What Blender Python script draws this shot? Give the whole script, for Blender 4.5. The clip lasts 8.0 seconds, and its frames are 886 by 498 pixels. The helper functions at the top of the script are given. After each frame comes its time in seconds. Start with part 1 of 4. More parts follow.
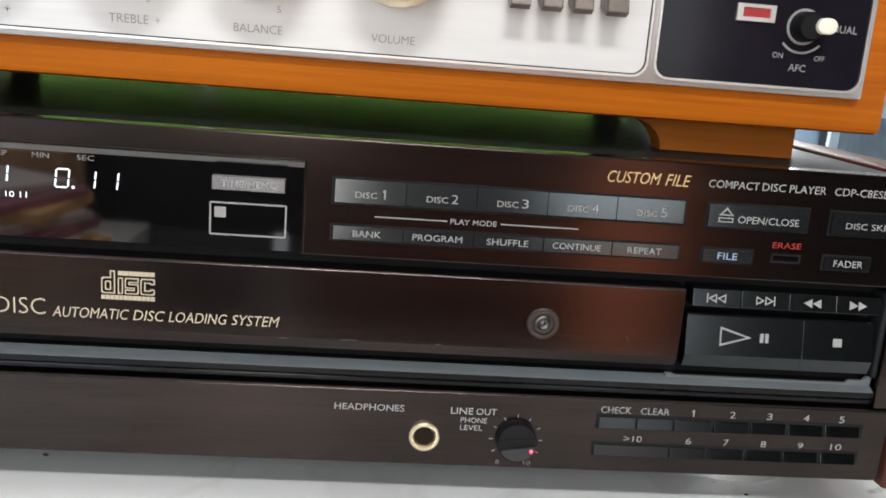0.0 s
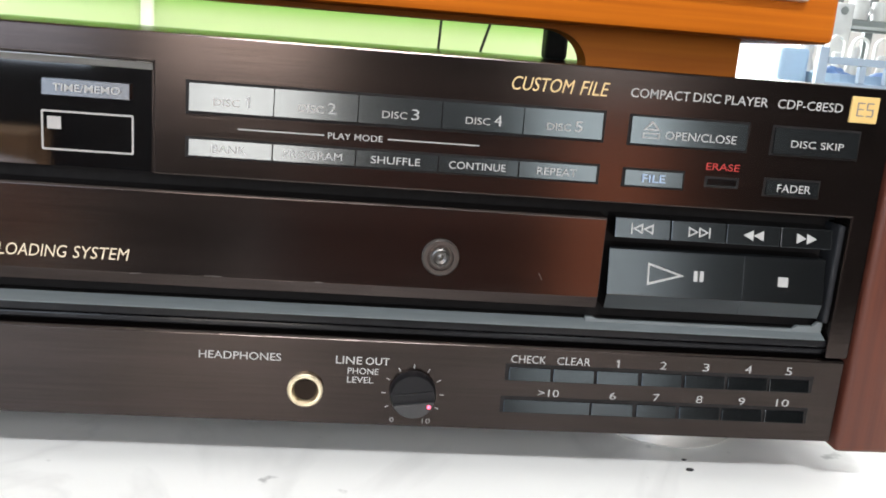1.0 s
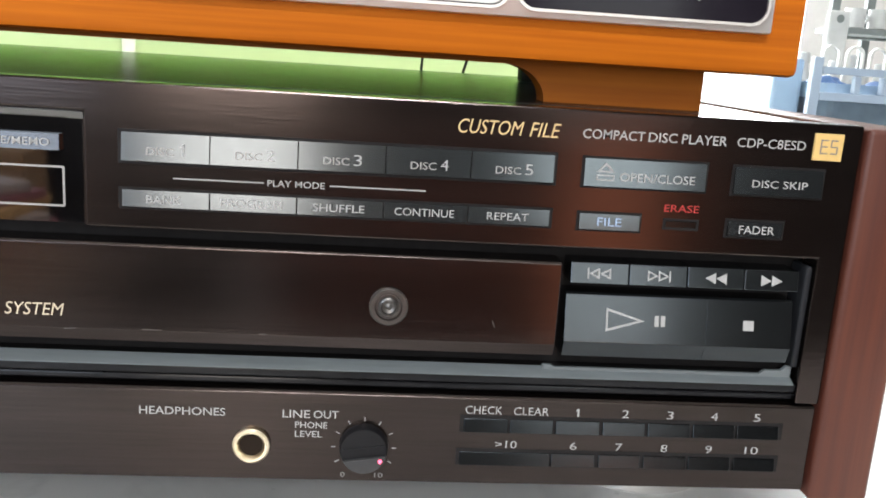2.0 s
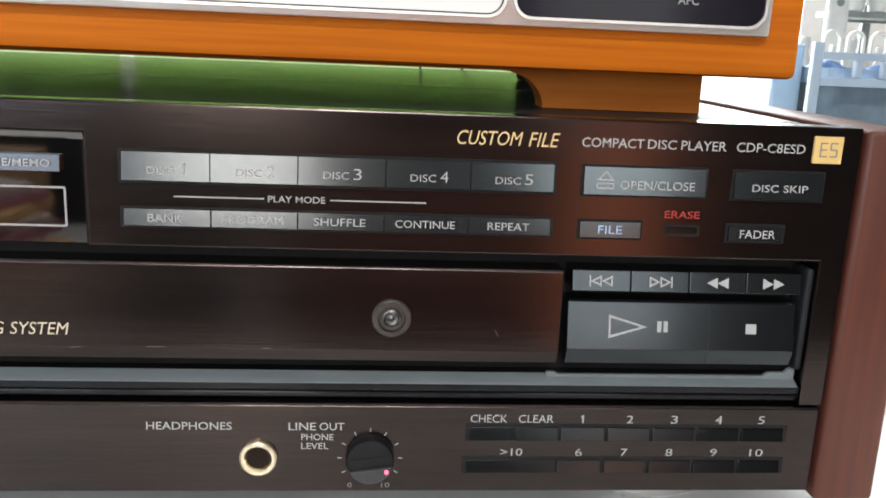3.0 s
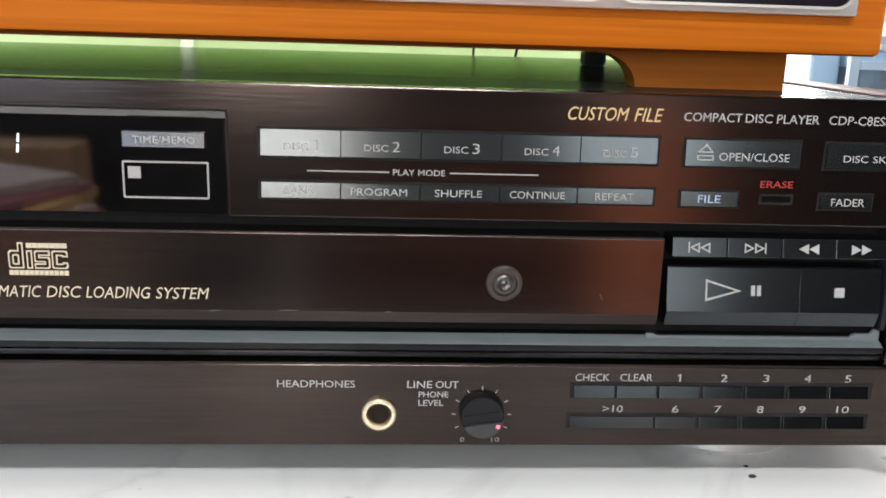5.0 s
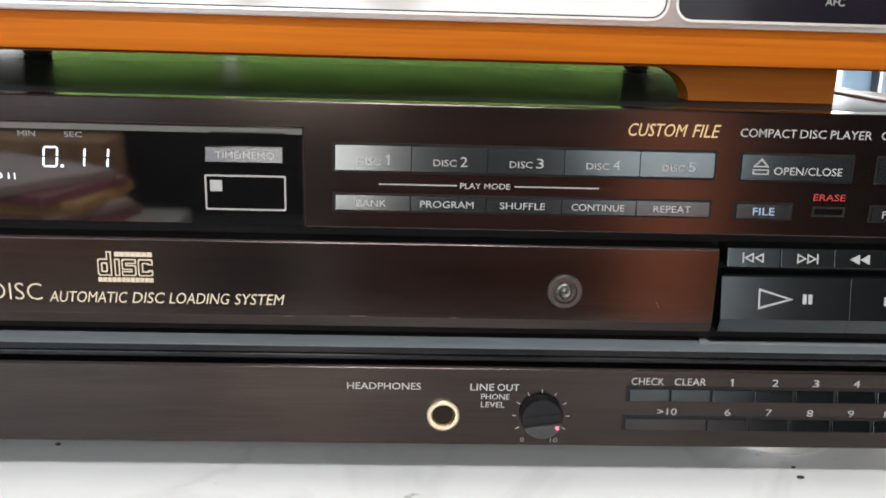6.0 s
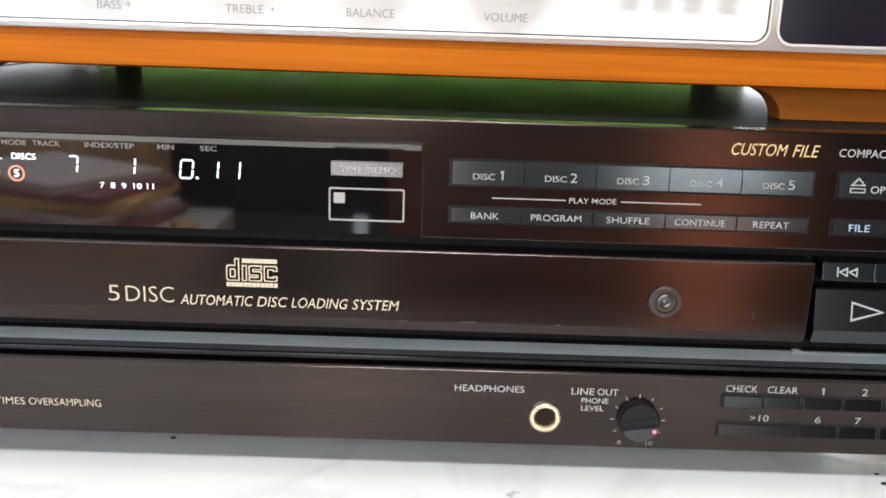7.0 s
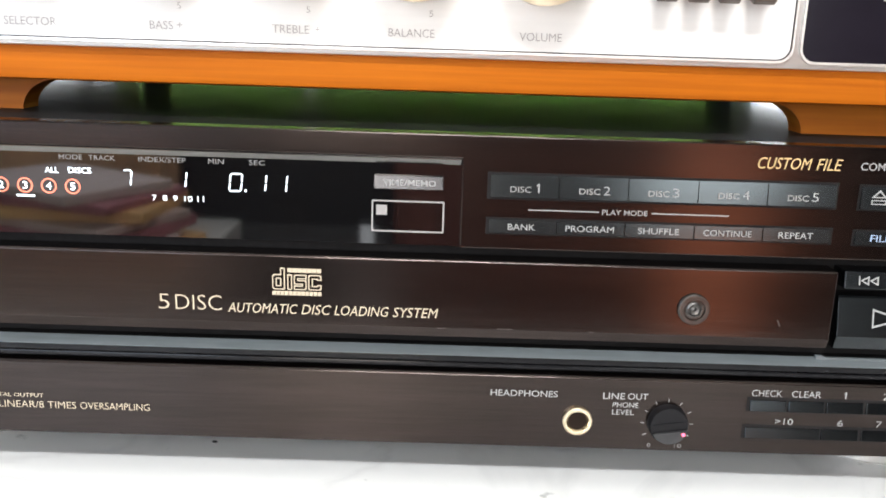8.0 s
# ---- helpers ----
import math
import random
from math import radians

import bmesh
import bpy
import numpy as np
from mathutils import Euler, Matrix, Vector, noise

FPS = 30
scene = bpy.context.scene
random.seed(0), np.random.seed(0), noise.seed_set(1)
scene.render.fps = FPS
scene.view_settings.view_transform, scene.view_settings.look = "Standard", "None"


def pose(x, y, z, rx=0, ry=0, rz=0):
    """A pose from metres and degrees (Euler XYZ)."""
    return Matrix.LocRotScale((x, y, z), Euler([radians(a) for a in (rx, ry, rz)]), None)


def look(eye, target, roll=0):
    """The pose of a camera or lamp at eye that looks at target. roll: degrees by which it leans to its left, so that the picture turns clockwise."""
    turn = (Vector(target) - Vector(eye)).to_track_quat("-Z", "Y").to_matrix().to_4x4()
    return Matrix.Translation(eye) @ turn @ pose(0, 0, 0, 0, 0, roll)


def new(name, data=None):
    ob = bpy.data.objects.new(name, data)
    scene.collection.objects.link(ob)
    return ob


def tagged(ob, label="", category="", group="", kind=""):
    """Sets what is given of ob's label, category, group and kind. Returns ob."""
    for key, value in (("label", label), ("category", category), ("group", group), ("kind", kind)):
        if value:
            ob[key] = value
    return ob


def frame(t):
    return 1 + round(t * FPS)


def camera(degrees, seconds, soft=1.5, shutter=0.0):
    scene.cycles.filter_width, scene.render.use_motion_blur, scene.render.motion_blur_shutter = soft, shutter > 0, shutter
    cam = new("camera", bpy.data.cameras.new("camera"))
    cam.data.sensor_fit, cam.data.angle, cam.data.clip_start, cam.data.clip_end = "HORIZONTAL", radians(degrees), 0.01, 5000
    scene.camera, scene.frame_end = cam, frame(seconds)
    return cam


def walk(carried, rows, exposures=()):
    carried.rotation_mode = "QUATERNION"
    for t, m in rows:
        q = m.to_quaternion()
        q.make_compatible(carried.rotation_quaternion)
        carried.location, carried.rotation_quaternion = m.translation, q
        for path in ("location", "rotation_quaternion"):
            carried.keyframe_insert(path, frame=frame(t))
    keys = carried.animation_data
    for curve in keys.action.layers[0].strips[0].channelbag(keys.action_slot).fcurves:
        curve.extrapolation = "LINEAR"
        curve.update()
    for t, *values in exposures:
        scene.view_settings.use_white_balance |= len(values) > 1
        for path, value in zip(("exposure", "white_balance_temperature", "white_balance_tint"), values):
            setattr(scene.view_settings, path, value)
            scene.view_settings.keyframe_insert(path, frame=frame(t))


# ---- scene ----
cam = camera(54.0, 8.0, soft=1.8)
PATH = [
    (0, (0.01070, -0.26744, 0.15251), (0.18661, 1.67347, -0.29684), 4.534),
    (0.3, (0.01700, -0.24925, 0.14112), (0.20478, 1.68779, -0.31994), 6.204),
    (0.5, (0.02991, -0.24602, 0.13422), (0.21371, 1.69071, -0.32979), 5.876),
    (1, (0.04615, -0.23616, 0.12585), (0.24210, 1.70105, -0.33113), 4.621),
    (1.5, (0.05369, -0.22980, 0.12620), (0.24157, 1.71054, -0.32078), 4.447),
    (2, (0.06214, -0.22575, 0.13539), (0.24338, 1.71687, -0.30434), 3.761),
    (2.2, (0.06408, -0.22512, 0.13564), (0.24058, 1.72414, -0.27573), 3.485),
    (3.3, (0.06096, -0.22501, 0.14244), (0.22702, 1.70891, -0.33963), 2.135),
    (3.5, (0.05927, -0.22789, 0.14195), (0.21368, 1.70609, -0.34370), 1.992),
    (4, (0.04955, -0.23385, 0.13929), (0.19126, 1.69863, -0.35613), 1.800),
    (4.5, (0.04330, -0.23750, 0.13836), (0.17235, 1.69565, -0.35788), 1.724),
    (4.7, (0.04012, -0.23919, 0.13744), (0.16843, 1.69681, -0.34779), 1.791),
    (5.8, (0.02584, -0.24962, 0.14501), (0.11449, 1.68681, -0.34733), 1.603),
    (6, (0.02262, -0.25159, 0.14634), (0.09518, 1.68165, -0.36095), 1.620),
    (6.5, (0.00889, -0.25741, 0.14827), (0.04380, 1.67451, -0.36794), 1.857),
    (7, (-0.00368, -0.26487, 0.15222), (0.00850, 1.66973, -0.35492), 1.920),
    (7.5, (-0.01088, -0.27182, 0.15099), (-0.00597, 1.66654, -0.34171), 1.778),
    (8, (-0.01606, -0.27600, 0.15480), (-0.00505, 1.66411, -0.33085), 1.874),
]
walk(cam, [(t, look(eye, target, roll)) for t, eye, target, roll in PATH],
     exposures=[(0, -0.72), (0.5, -0.37), (1, -0.23), (1.5, -0.28), (2, -0.29), (3.5, -0.49), (4.5, -0.45), (6, -0.38), (7, -0.16), (8, -0.01)])

# ---------------------------------------------------------------- light
world = bpy.data.worlds.new("world")
scene.world = world
world.use_nodes = True
world.node_tree.nodes["Background"].inputs[0].default_value = (0.75, 0.85, 1.0, 1)
world.node_tree.nodes["Background"].inputs[1].default_value = 0.3


def area_light(name, eye, target, sx, sy, watts, color):
    data = bpy.data.lights.new(name, "AREA")
    data.shape, data.size, data.size_y, data.energy, data.color = "RECTANGLE", sx, sy, watts, color
    ob = new(name, data)
    ob.matrix_world = look(eye, target)
    return ob


area_light("pendant_lamp_light", (0.02, -1.30, 1.40), (0.0, 0.0, 0.1), 0.55, 0.12, 37, (0.97, 0.98, 1.0))
area_light("rear_window_light", (0.18, 1.88, 0.55), (0.18, 0, 0.55), 1.8, 1.5, 130, (0.93, 0.97, 1.0))
# Unseen area lamps added behind the camera for highlights on buttons and drawer.
area_light("right_highlight_light", (0.515, -1.57, 0.585), (0.515, 0, 0.585), 0.21, 1.03, 3.8, (0.95, 1.0, 0.99))
# Orange lamp added to put the warm glow on the drawer front.
area_light("drawer_glow_light", (0.585, -1.57, -0.36), (0.585, 0, -0.36), 0.19, 0.74, 1.8, (1.0, 0.36, 0.19))
# Narrow lamp added so single number keys pick up a reflection.
area_light("key_highlight_light", (0.660, -1.57, 0.33), (0.660, 0, 0.33), 0.06, 0.46, 0.75, (0.95, 1.0, 1.0))
# Unseen lamp added for the bright left-hand selector buttons.
area_light("left_highlight_light", (-0.21, -1.57, 0.55), (-0.21, 0, 0.55), 0.30, 1.04, 12.5, (1.0, 0.90, 0.82))
# Thin unseen lamp added for the pale streak in the display window.
area_light("display_streak_light", (-0.172, -1.57, -0.43), (-0.172, 0, -0.43), 0.03, 0.34, 0.09, (0.92, 0.96, 1.0))
# Bluish lamp added to tint and fill the left side; no window built.
area_light("left_fill_light", (-0.95, -1.57, 0.53), (-0.95, 0, 0.53), 0.9, 1.0, 24, (0.74, 0.85, 1.0))


# ---------------------------------------------------------------- materials
def material(name, color, rough=0.5, metal=0.0, grain=None, amount=0.25, bump=0.0, bump_scale=400.0, emit=0.0, coat=0.0,
             stretch=(1, 1, 1), spec=0.5, second=None, rough_var=0.0):
    """Colour with two scales of variation (grain and large patches), fine relief."""
    m = bpy.data.materials.new(name)
    m.use_nodes = True
    nt = m.node_tree
    b = nt.nodes["Principled BSDF"]
    b.inputs["Base Color"].default_value = (*color, 1)
    b.inputs["Roughness"].default_value = rough
    b.inputs["Metallic"].default_value = metal
    b.inputs["Coat Weight"].default_value = coat
    b.inputs["Specular IOR Level"].default_value = spec
    if emit:
        b.inputs["Emission Color"].default_value = (*color, 1)
        b.inputs["Emission Strength"].default_value = emit
    if grain:
        co = nt.nodes.new("ShaderNodeTexCoord")
        mp = nt.nodes.new("ShaderNodeMapping")
        mp.inputs["Scale"].default_value = stretch
        nt.links.new(co.outputs["Object"], mp.inputs["Vector"])
        n1 = nt.nodes.new("ShaderNodeTexNoise")
        n1.inputs["Scale"].default_value, n1.inputs["Detail"].default_value = grain, 6
        n2 = nt.nodes.new("ShaderNodeTexNoise")
        n2.inputs["Scale"].default_value, n2.inputs["Detail"].default_value = grain / 14, 3
        nt.links.new(mp.outputs[0], n1.inputs["Vector"])
        nt.links.new(mp.outputs[0], n2.inputs["Vector"])
        add = nt.nodes.new("ShaderNodeMath")
        add.operation = "ADD"
        nt.links.new(n1.outputs[0], add.inputs[0])
        nt.links.new(n2.outputs[0], add.inputs[1])
        ramp = nt.nodes.new("ShaderNodeMapRange")
        ramp.inputs["From Min"].default_value, ramp.inputs["From Max"].default_value = 0.7, 1.3
        nt.links.new(add.outputs[0], ramp.inputs["Value"])
        mix = nt.nodes.new("ShaderNodeMix")
        mix.data_type = "RGBA"
        lo = second or tuple(c * (1 - amount) for c in color)
        hi = color if second else tuple(min(1, c * (1 + amount)) for c in color)
        mix.inputs[6].default_value, mix.inputs[7].default_value = (*lo, 1), (*hi, 1)
        nt.links.new(ramp.outputs[0], mix.inputs[0])
        nt.links.new(mix.outputs[2], b.inputs["Base Color"])
        if rough_var:
            rr = nt.nodes.new("ShaderNodeMapRange")
            rr.inputs["From Min"].default_value, rr.inputs["From Max"].default_value = 0.7, 1.3
            rr.inputs["To Min"].default_value, rr.inputs["To Max"].default_value = rough - rough_var, rough + rough_var
            nt.links.new(add.outputs[0], rr.inputs["Value"])
            nt.links.new(rr.outputs[0], b.inputs["Roughness"])
        if bump:
            n3 = nt.nodes.new("ShaderNodeTexNoise")
            n3.inputs["Scale"].default_value = bump_scale
            nt.links.new(mp.outputs[0], n3.inputs["Vector"])
            bp = nt.nodes.new("ShaderNodeBump")
            bp.inputs["Strength"].default_value, bp.inputs["Distance"].default_value = bump, 0.0005
            nt.links.new(n3.outputs[0], bp.inputs["Height"])
            nt.links.new(bp.outputs[0], b.inputs["Normal"])
    return m


PANEL = material("brushed_dark_panel", (0.045, 0.0362, 0.0335), 0.175, 0.95, 1500, 0.16, 0.03, 1500, stretch=(0.03, 1, 1), rough_var=0.012, spec=0.2)
TRAY = material("brushed_dark_tray", (0.045, 0.0360, 0.0335), 0.175, 0.95, 1500, 0.16, 0.03, 1500, stretch=(0.03, 1, 1), rough_var=0.012, spec=0.2)
RIM = material("blue_grey_moulded_rim", (0.014, 0.015, 0.017), 0.5, 0, 500, 0.15, spec=0.12)
LEDGE = material("grey_metal_ledge", (0.108, 0.124, 0.129), 0.48, 0.25, 700, 0.15, stretch=(0.1, 1, 1))
BLACK = material("matte_black_recess", (0.011, 0.010, 0.010), 0.6, 0, 300, 0.3, spec=0.12)
GLOSSBLACK = material("glossy_black_trim", (0.008, 0.008, 0.009), 0.14, 0, 300, 0.3, spec=0.16)
GLASS = material("smoked_display_window", (0.0015, 0.0015, 0.0018), 0.04, 0, 200, 0.2, spec=0.78)
CHAMFER = material("polished_bevel", (0.17, 0.165, 0.16), 0.13, 1.0, 600, 0.15, stretch=(0.1, 1, 1))
BUTTON = material("satin_grey_button", (0.080, 0.090, 0.096), 0.16, 0.95, 500, 0.06)
KEY = material("dark_key", (0.032, 0.036, 0.039), 0.17, 0.96, 500, 0.08)
PLAYKEY = material("dark_grey_transport_key", (0.048, 0.053, 0.057), 0.18, 0.96, 500, 0.06)
PALEBTN = material("pale_grey_button", (0.075, 0.079, 0.085), 0.24, 0.85, 700, 0.08)
WHITEINK = material("white_print", (0.275, 0.275, 0.27), 0.5)
DIMINK = material("grey_print", (0.17, 0.165, 0.16), 0.5)
GOLDINK = material("pale_gold_print", (0.50, 0.36, 0.17), 0.45)
CREAMINK = material("cream_print", (0.46, 0.39, 0.28), 0.45)
REDINK = material("red_print", (0.27, 0.016, 0.014), 0.5)
BLUEINK = material("blue_white_print", (0.25, 0.33, 0.46), 0.5)
DARKINK = material("dark_print", (0.16, 0.15, 0.14), 0.5)
SCUFF = material("faint_scuff", (0.085, 0.080, 0.075), 0.5)
GREYINK = material("faded_grey_print", (0.26, 0.25, 0.24), 0.5)
BADGE = material("gold_badge", (0.62, 0.43, 0.16), 0.38, 0.2, 500, 0.06)
BRASS = material("brass_ring", (0.78, 0.67, 0.48), 0.28, 1.0, 400, 0.08)
STEEL = material("grey_steel", (0.095, 0.090, 0.086), 0.36, 1.0, 400, 0.15)
HOLE = material("socket_shade", (0.014, 0.009, 0.006), 0.7, spec=0.1)
RUBBER = material("black_rubber", (0.02, 0.02, 0.02), 0.6, 0, 400, 0.3)
KNOBGREY = material("dark_grey_knob_plastic", (0.030, 0.030, 0.031), 0.38, 0, 400, 0.2, spec=0.3)
KNOBBLACK = material("black_knob_plastic", (0.006, 0.006, 0.007), 0.42, 0, 400, 0.2, spec=0.2)
SEGMENT = material("lit_segment", (0.86, 0.95, 1.0), 0.5, emit=1.3)
RINGGLOW = material("lit_orange_ring", (1.0, 0.24, 0.14), 0.5, emit=0.3)
LEDGLOW = material("lit_red_led", (1.0, 0.12, 0.22), 0.5, emit=2.2)
ROSEWOOD = material("rosewood_veneer", (0.095, 0.027, 0.014), 0.42, 0, 60, 0.3, 0.08, 300, spec=0.3, stretch=(6, 1, 0.25), second=(0.055, 0.017, 0.012))
TEAK = material("orange_teak", (0.50, 0.137, 0.008), 0.45, 0, 190, 0.3, 0.08, 300, spec=0.13, stretch=(0.07, 1, 3.0), second=(0.33, 0.079, 0.005))
TEAKDARK = material("brown_teak_plinth", (0.50, 0.160, 0.014), 0.48, 0, 110, 0.3, 0.05, 300, spec=0.13, stretch=(0.10, 1, 2.2), second=(0.27, 0.070, 0.007))
SILVER = material("satin_silver_trim", (0.66, 0.65, 0.63), 0.42, 0.9, 500, 0.08, stretch=(0.1, 1, 1))
FACEPLATE = material("white_aluminium_faceplate", (0.62, 0.61, 0.59), 0.42, 0.1, 600, 0.04, stretch=(0.05, 1, 1))
NAVY = material("glossy_dark_glass_panel", (0.010, 0.008, 0.012), 0.14, 0, 60, 0.2, spec=0.15)
GOLDKNOB = material("champagne_knob", (0.76, 0.66, 0.50), 0.28, 1.0, 500, 0.08)
LEVER = material("brown_grey_lever", (0.13, 0.105, 0.09), 0.35, 0.6, 400, 0.15)
CREAMCAP = material("cream_pointer_cap", (0.78, 0.73, 0.60), 0.4, 0, 400, 0.05)
REDGLASS = material("red_lamp_window", (0.30, 0.020, 0.020), 0.25, 0, 300, 0.15)
WHITEPLASTIC = material("white_plastic", (0.78, 0.78, 0.76), 0.45, 0, 40, 0.06)
OFFWHITE = material("dull_white_plastic", (0.46, 0.47, 0.46), 0.5, 0, 60, 0.10)
WALL = material("white_wall_paint", (0.72, 0.71, 0.69), 0.7, 0, 30, 0.06, 0.1, 200)
RACKGREY = material("grey_painted_metal", (0.15, 0.17, 0.165), 0.5, 0, 40, 0.12)
PALEBLUE = material("pale_blue_plastic", (0.24, 0.34, 0.46), 0.45, 0, 30, 0.08)
PALEWHITE = material("pale_blue_white_plastic", (0.24, 0.30, 0.38), 0.45, 0, 30, 0.06)
BLUEBIN = material("blue_cloth", (0.05, 0.12, 0.28), 0.45, 0, 30, 0.12)
SLATE = material("slate_plastic", (0.09, 0.125, 0.16), 0.8, 0, 40, 0.2)
FLOORMAT = material("floor_tiles", (0.24, 0.165, 0.125), 0.5, 0, 20, 0.15)
CARTON = material("brown_carton", (0.55, 0.33, 0.18), 0.7, 0, 20, 0.3)
OCHRE = material("ochre_book_cover", (0.80, 0.48, 0.20), 0.6, 0, 30, 0.2)
PLUM = material("dull_purple_cover", (0.42, 0.15, 0.18), 0.6, 0, 30, 0.15)
PAPER = material("pinkish_paper", (0.62, 0.50, 0.46), 0.7, 0, 30, 0.12)
WOODDARK = material("dark_brown_wood", (0.016, 0.013, 0.012), 0.5, 0, 30, 0.3, stretch=(0.2, 1, 1))


def table_material():
    m = material("white_marble_top", (0.79, 0.79, 0.77), 0.30, 0, 14, 0.05)
    nt = m.node_tree
    b = nt.nodes["Principled BSDF"]
    co = nt.nodes.new("ShaderNodeTexCoord")
    n = nt.nodes.new("ShaderNodeTexNoise")
    n.inputs["Scale"].default_value, n.inputs["Detail"].default_value, n.inputs["Distortion"].default_value = 9, 5, 1.2
    nt.links.new(co.outputs["Object"], n.inputs["Vector"])
    r = nt.nodes.new("ShaderNodeValToRGB")
    e = r.color_ramp.elements
    e[0].position, e[0].color = 0.46, (0, 0, 0, 1)
    e[1].position, e[1].color = 0.54, (0, 0, 0, 1)
    mid = r.color_ramp.elements.new(0.50)
    mid.color = (0.20, 0.20, 0.20, 1)
    nt.links.new(n.outputs[0], r.inputs[0])
    n2 = nt.nodes.new("ShaderNodeTexNoise")
    n2.inputs["Scale"].default_value, n2.inputs["Detail"].default_value = 60, 4
    nt.links.new(co.outputs["Object"], n2.inputs["Vector"])
    r2 = nt.nodes.new("ShaderNodeValToRGB")
    r2.color_ramp.elements[0].position, r2.color_ramp.elements[1].position = 0.68, 0.74
    nt.links.new(n2.outputs[0], r2.inputs[0])
    add = nt.nodes.new("ShaderNodeMath")
    add.operation, add.use_clamp = "MAXIMUM", True
    nt.links.new(r.outputs[0], add.inputs[0])
    nt.links.new(r2.outputs[0], add.inputs[1])
    mix = nt.nodes.new("ShaderNodeMix")
    mix.data_type = "RGBA"
    mix.inputs[7].default_value = (0.42, 0.42, 0.41, 1)
    old = b.inputs["Base Color"].links[0].from_socket
    nt.links.new(old, mix.inputs[6])
    nt.links.new(add.outputs[0], mix.inputs[0])
    nt.links.new(mix.outputs[2], b.inputs["Base Color"])
    return m


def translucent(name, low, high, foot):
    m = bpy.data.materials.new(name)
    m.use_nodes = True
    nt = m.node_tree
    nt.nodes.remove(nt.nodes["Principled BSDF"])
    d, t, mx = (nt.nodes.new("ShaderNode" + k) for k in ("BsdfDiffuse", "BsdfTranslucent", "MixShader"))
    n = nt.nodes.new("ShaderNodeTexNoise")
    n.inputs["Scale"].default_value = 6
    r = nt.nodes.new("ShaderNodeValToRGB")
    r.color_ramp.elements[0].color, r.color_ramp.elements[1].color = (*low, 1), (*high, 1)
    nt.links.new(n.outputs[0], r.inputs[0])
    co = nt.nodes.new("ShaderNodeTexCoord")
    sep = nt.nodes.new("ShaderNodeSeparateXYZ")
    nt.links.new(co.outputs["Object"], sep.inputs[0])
    # The sheet's brighter lower part is painted in: foot colour fading out upward.
    glow_fade = nt.nodes.new("ShaderNodeMapRange")
    glow_fade.interpolation_type = "SMOOTHSTEP"
    glow_fade.inputs["From Min"].default_value, glow_fade.inputs["From Max"].default_value = 0.130, 0.152
    nt.links.new(sep.outputs[2], glow_fade.inputs["Value"])
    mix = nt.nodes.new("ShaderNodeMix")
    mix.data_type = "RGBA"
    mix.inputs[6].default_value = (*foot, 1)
    nt.links.new(glow_fade.outputs[0], mix.inputs[0])
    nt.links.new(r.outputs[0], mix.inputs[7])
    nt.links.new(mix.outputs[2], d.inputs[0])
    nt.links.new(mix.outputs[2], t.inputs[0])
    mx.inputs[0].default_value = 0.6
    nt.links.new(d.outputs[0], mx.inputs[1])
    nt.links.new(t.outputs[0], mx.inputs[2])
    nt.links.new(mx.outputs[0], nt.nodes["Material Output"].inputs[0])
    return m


def lid_material():
    """Matt black enamel that turns glossy only at very flat angles."""
    m = material("black_enamel_lid", (0.016, 0.015, 0.015), 0.55, 0, 300, 0.25, 0.05, 600, spec=0.05)
    nt = m.node_tree
    w = nt.nodes.new("ShaderNodeLayerWeight")
    w.inputs["Blend"].default_value = 0.5
    last = w.outputs["Facing"]
    for op, value in (("SUBTRACT", None), ("POWER", 2.0), ("MULTIPLY", -420.0), ("EXPONENT", None), ("MULTIPLY", 0.80)):
        n = nt.nodes.new("ShaderNodeMath")
        n.operation = op
        if op == "SUBTRACT":
            n.inputs[0].default_value = 1.0
            nt.links.new(last, n.inputs[1])
        else:
            nt.links.new(last, n.inputs[0])
            if value is not None:
                n.inputs[1].default_value = value
        last = n.outputs[0]
    g = nt.nodes.new("ShaderNodeBsdfGlossy")
    g.inputs["Roughness"].default_value = 0.21
    mx = nt.nodes.new("ShaderNodeMixShader")
    nt.links.new(last, mx.inputs[0])
    nt.links.new(nt.nodes["Principled BSDF"].outputs[0], mx.inputs[1])
    nt.links.new(g.outputs[0], mx.inputs[2])
    nt.links.new(mx.outputs[0], nt.nodes["Material Output"].inputs[0])
    return m


TABLETOP = table_material()
# The third colour of each carries the painted brightness near the table.
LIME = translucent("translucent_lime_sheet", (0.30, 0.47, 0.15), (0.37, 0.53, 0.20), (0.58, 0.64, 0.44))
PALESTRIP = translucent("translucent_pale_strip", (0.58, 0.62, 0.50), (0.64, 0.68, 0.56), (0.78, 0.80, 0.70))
LID = lid_material()



# ---------------------------------------------------------------- builders
def link_mesh(name, bm, mat, parent=None, label="", smooth=False):
    me = bpy.data.meshes.new(name)
    bmesh.ops.recalc_face_normals(bm, faces=bm.faces)
    bm.to_mesh(me)
    bm.free()
    me.materials.append(mat)
    if smooth:
        me.shade_smooth()
        me.set_sharp_from_angle(angle=radians(35))
    ob = new(name, me)
    if parent:
        ob.parent = parent
    if label:
        tagged(ob, label)
    return ob


def part(name, bm, mat, parent, label="", smooth=False):
    return link_mesh(name, bm, mat, parent, label, smooth)


def bevelled(bm, w, seg=2):
    if w:
        bmesh.ops.bevel(bm, geom=bm.edges[:], offset=w, segments=seg, affect="EDGES", profile=0.5)
    return bm


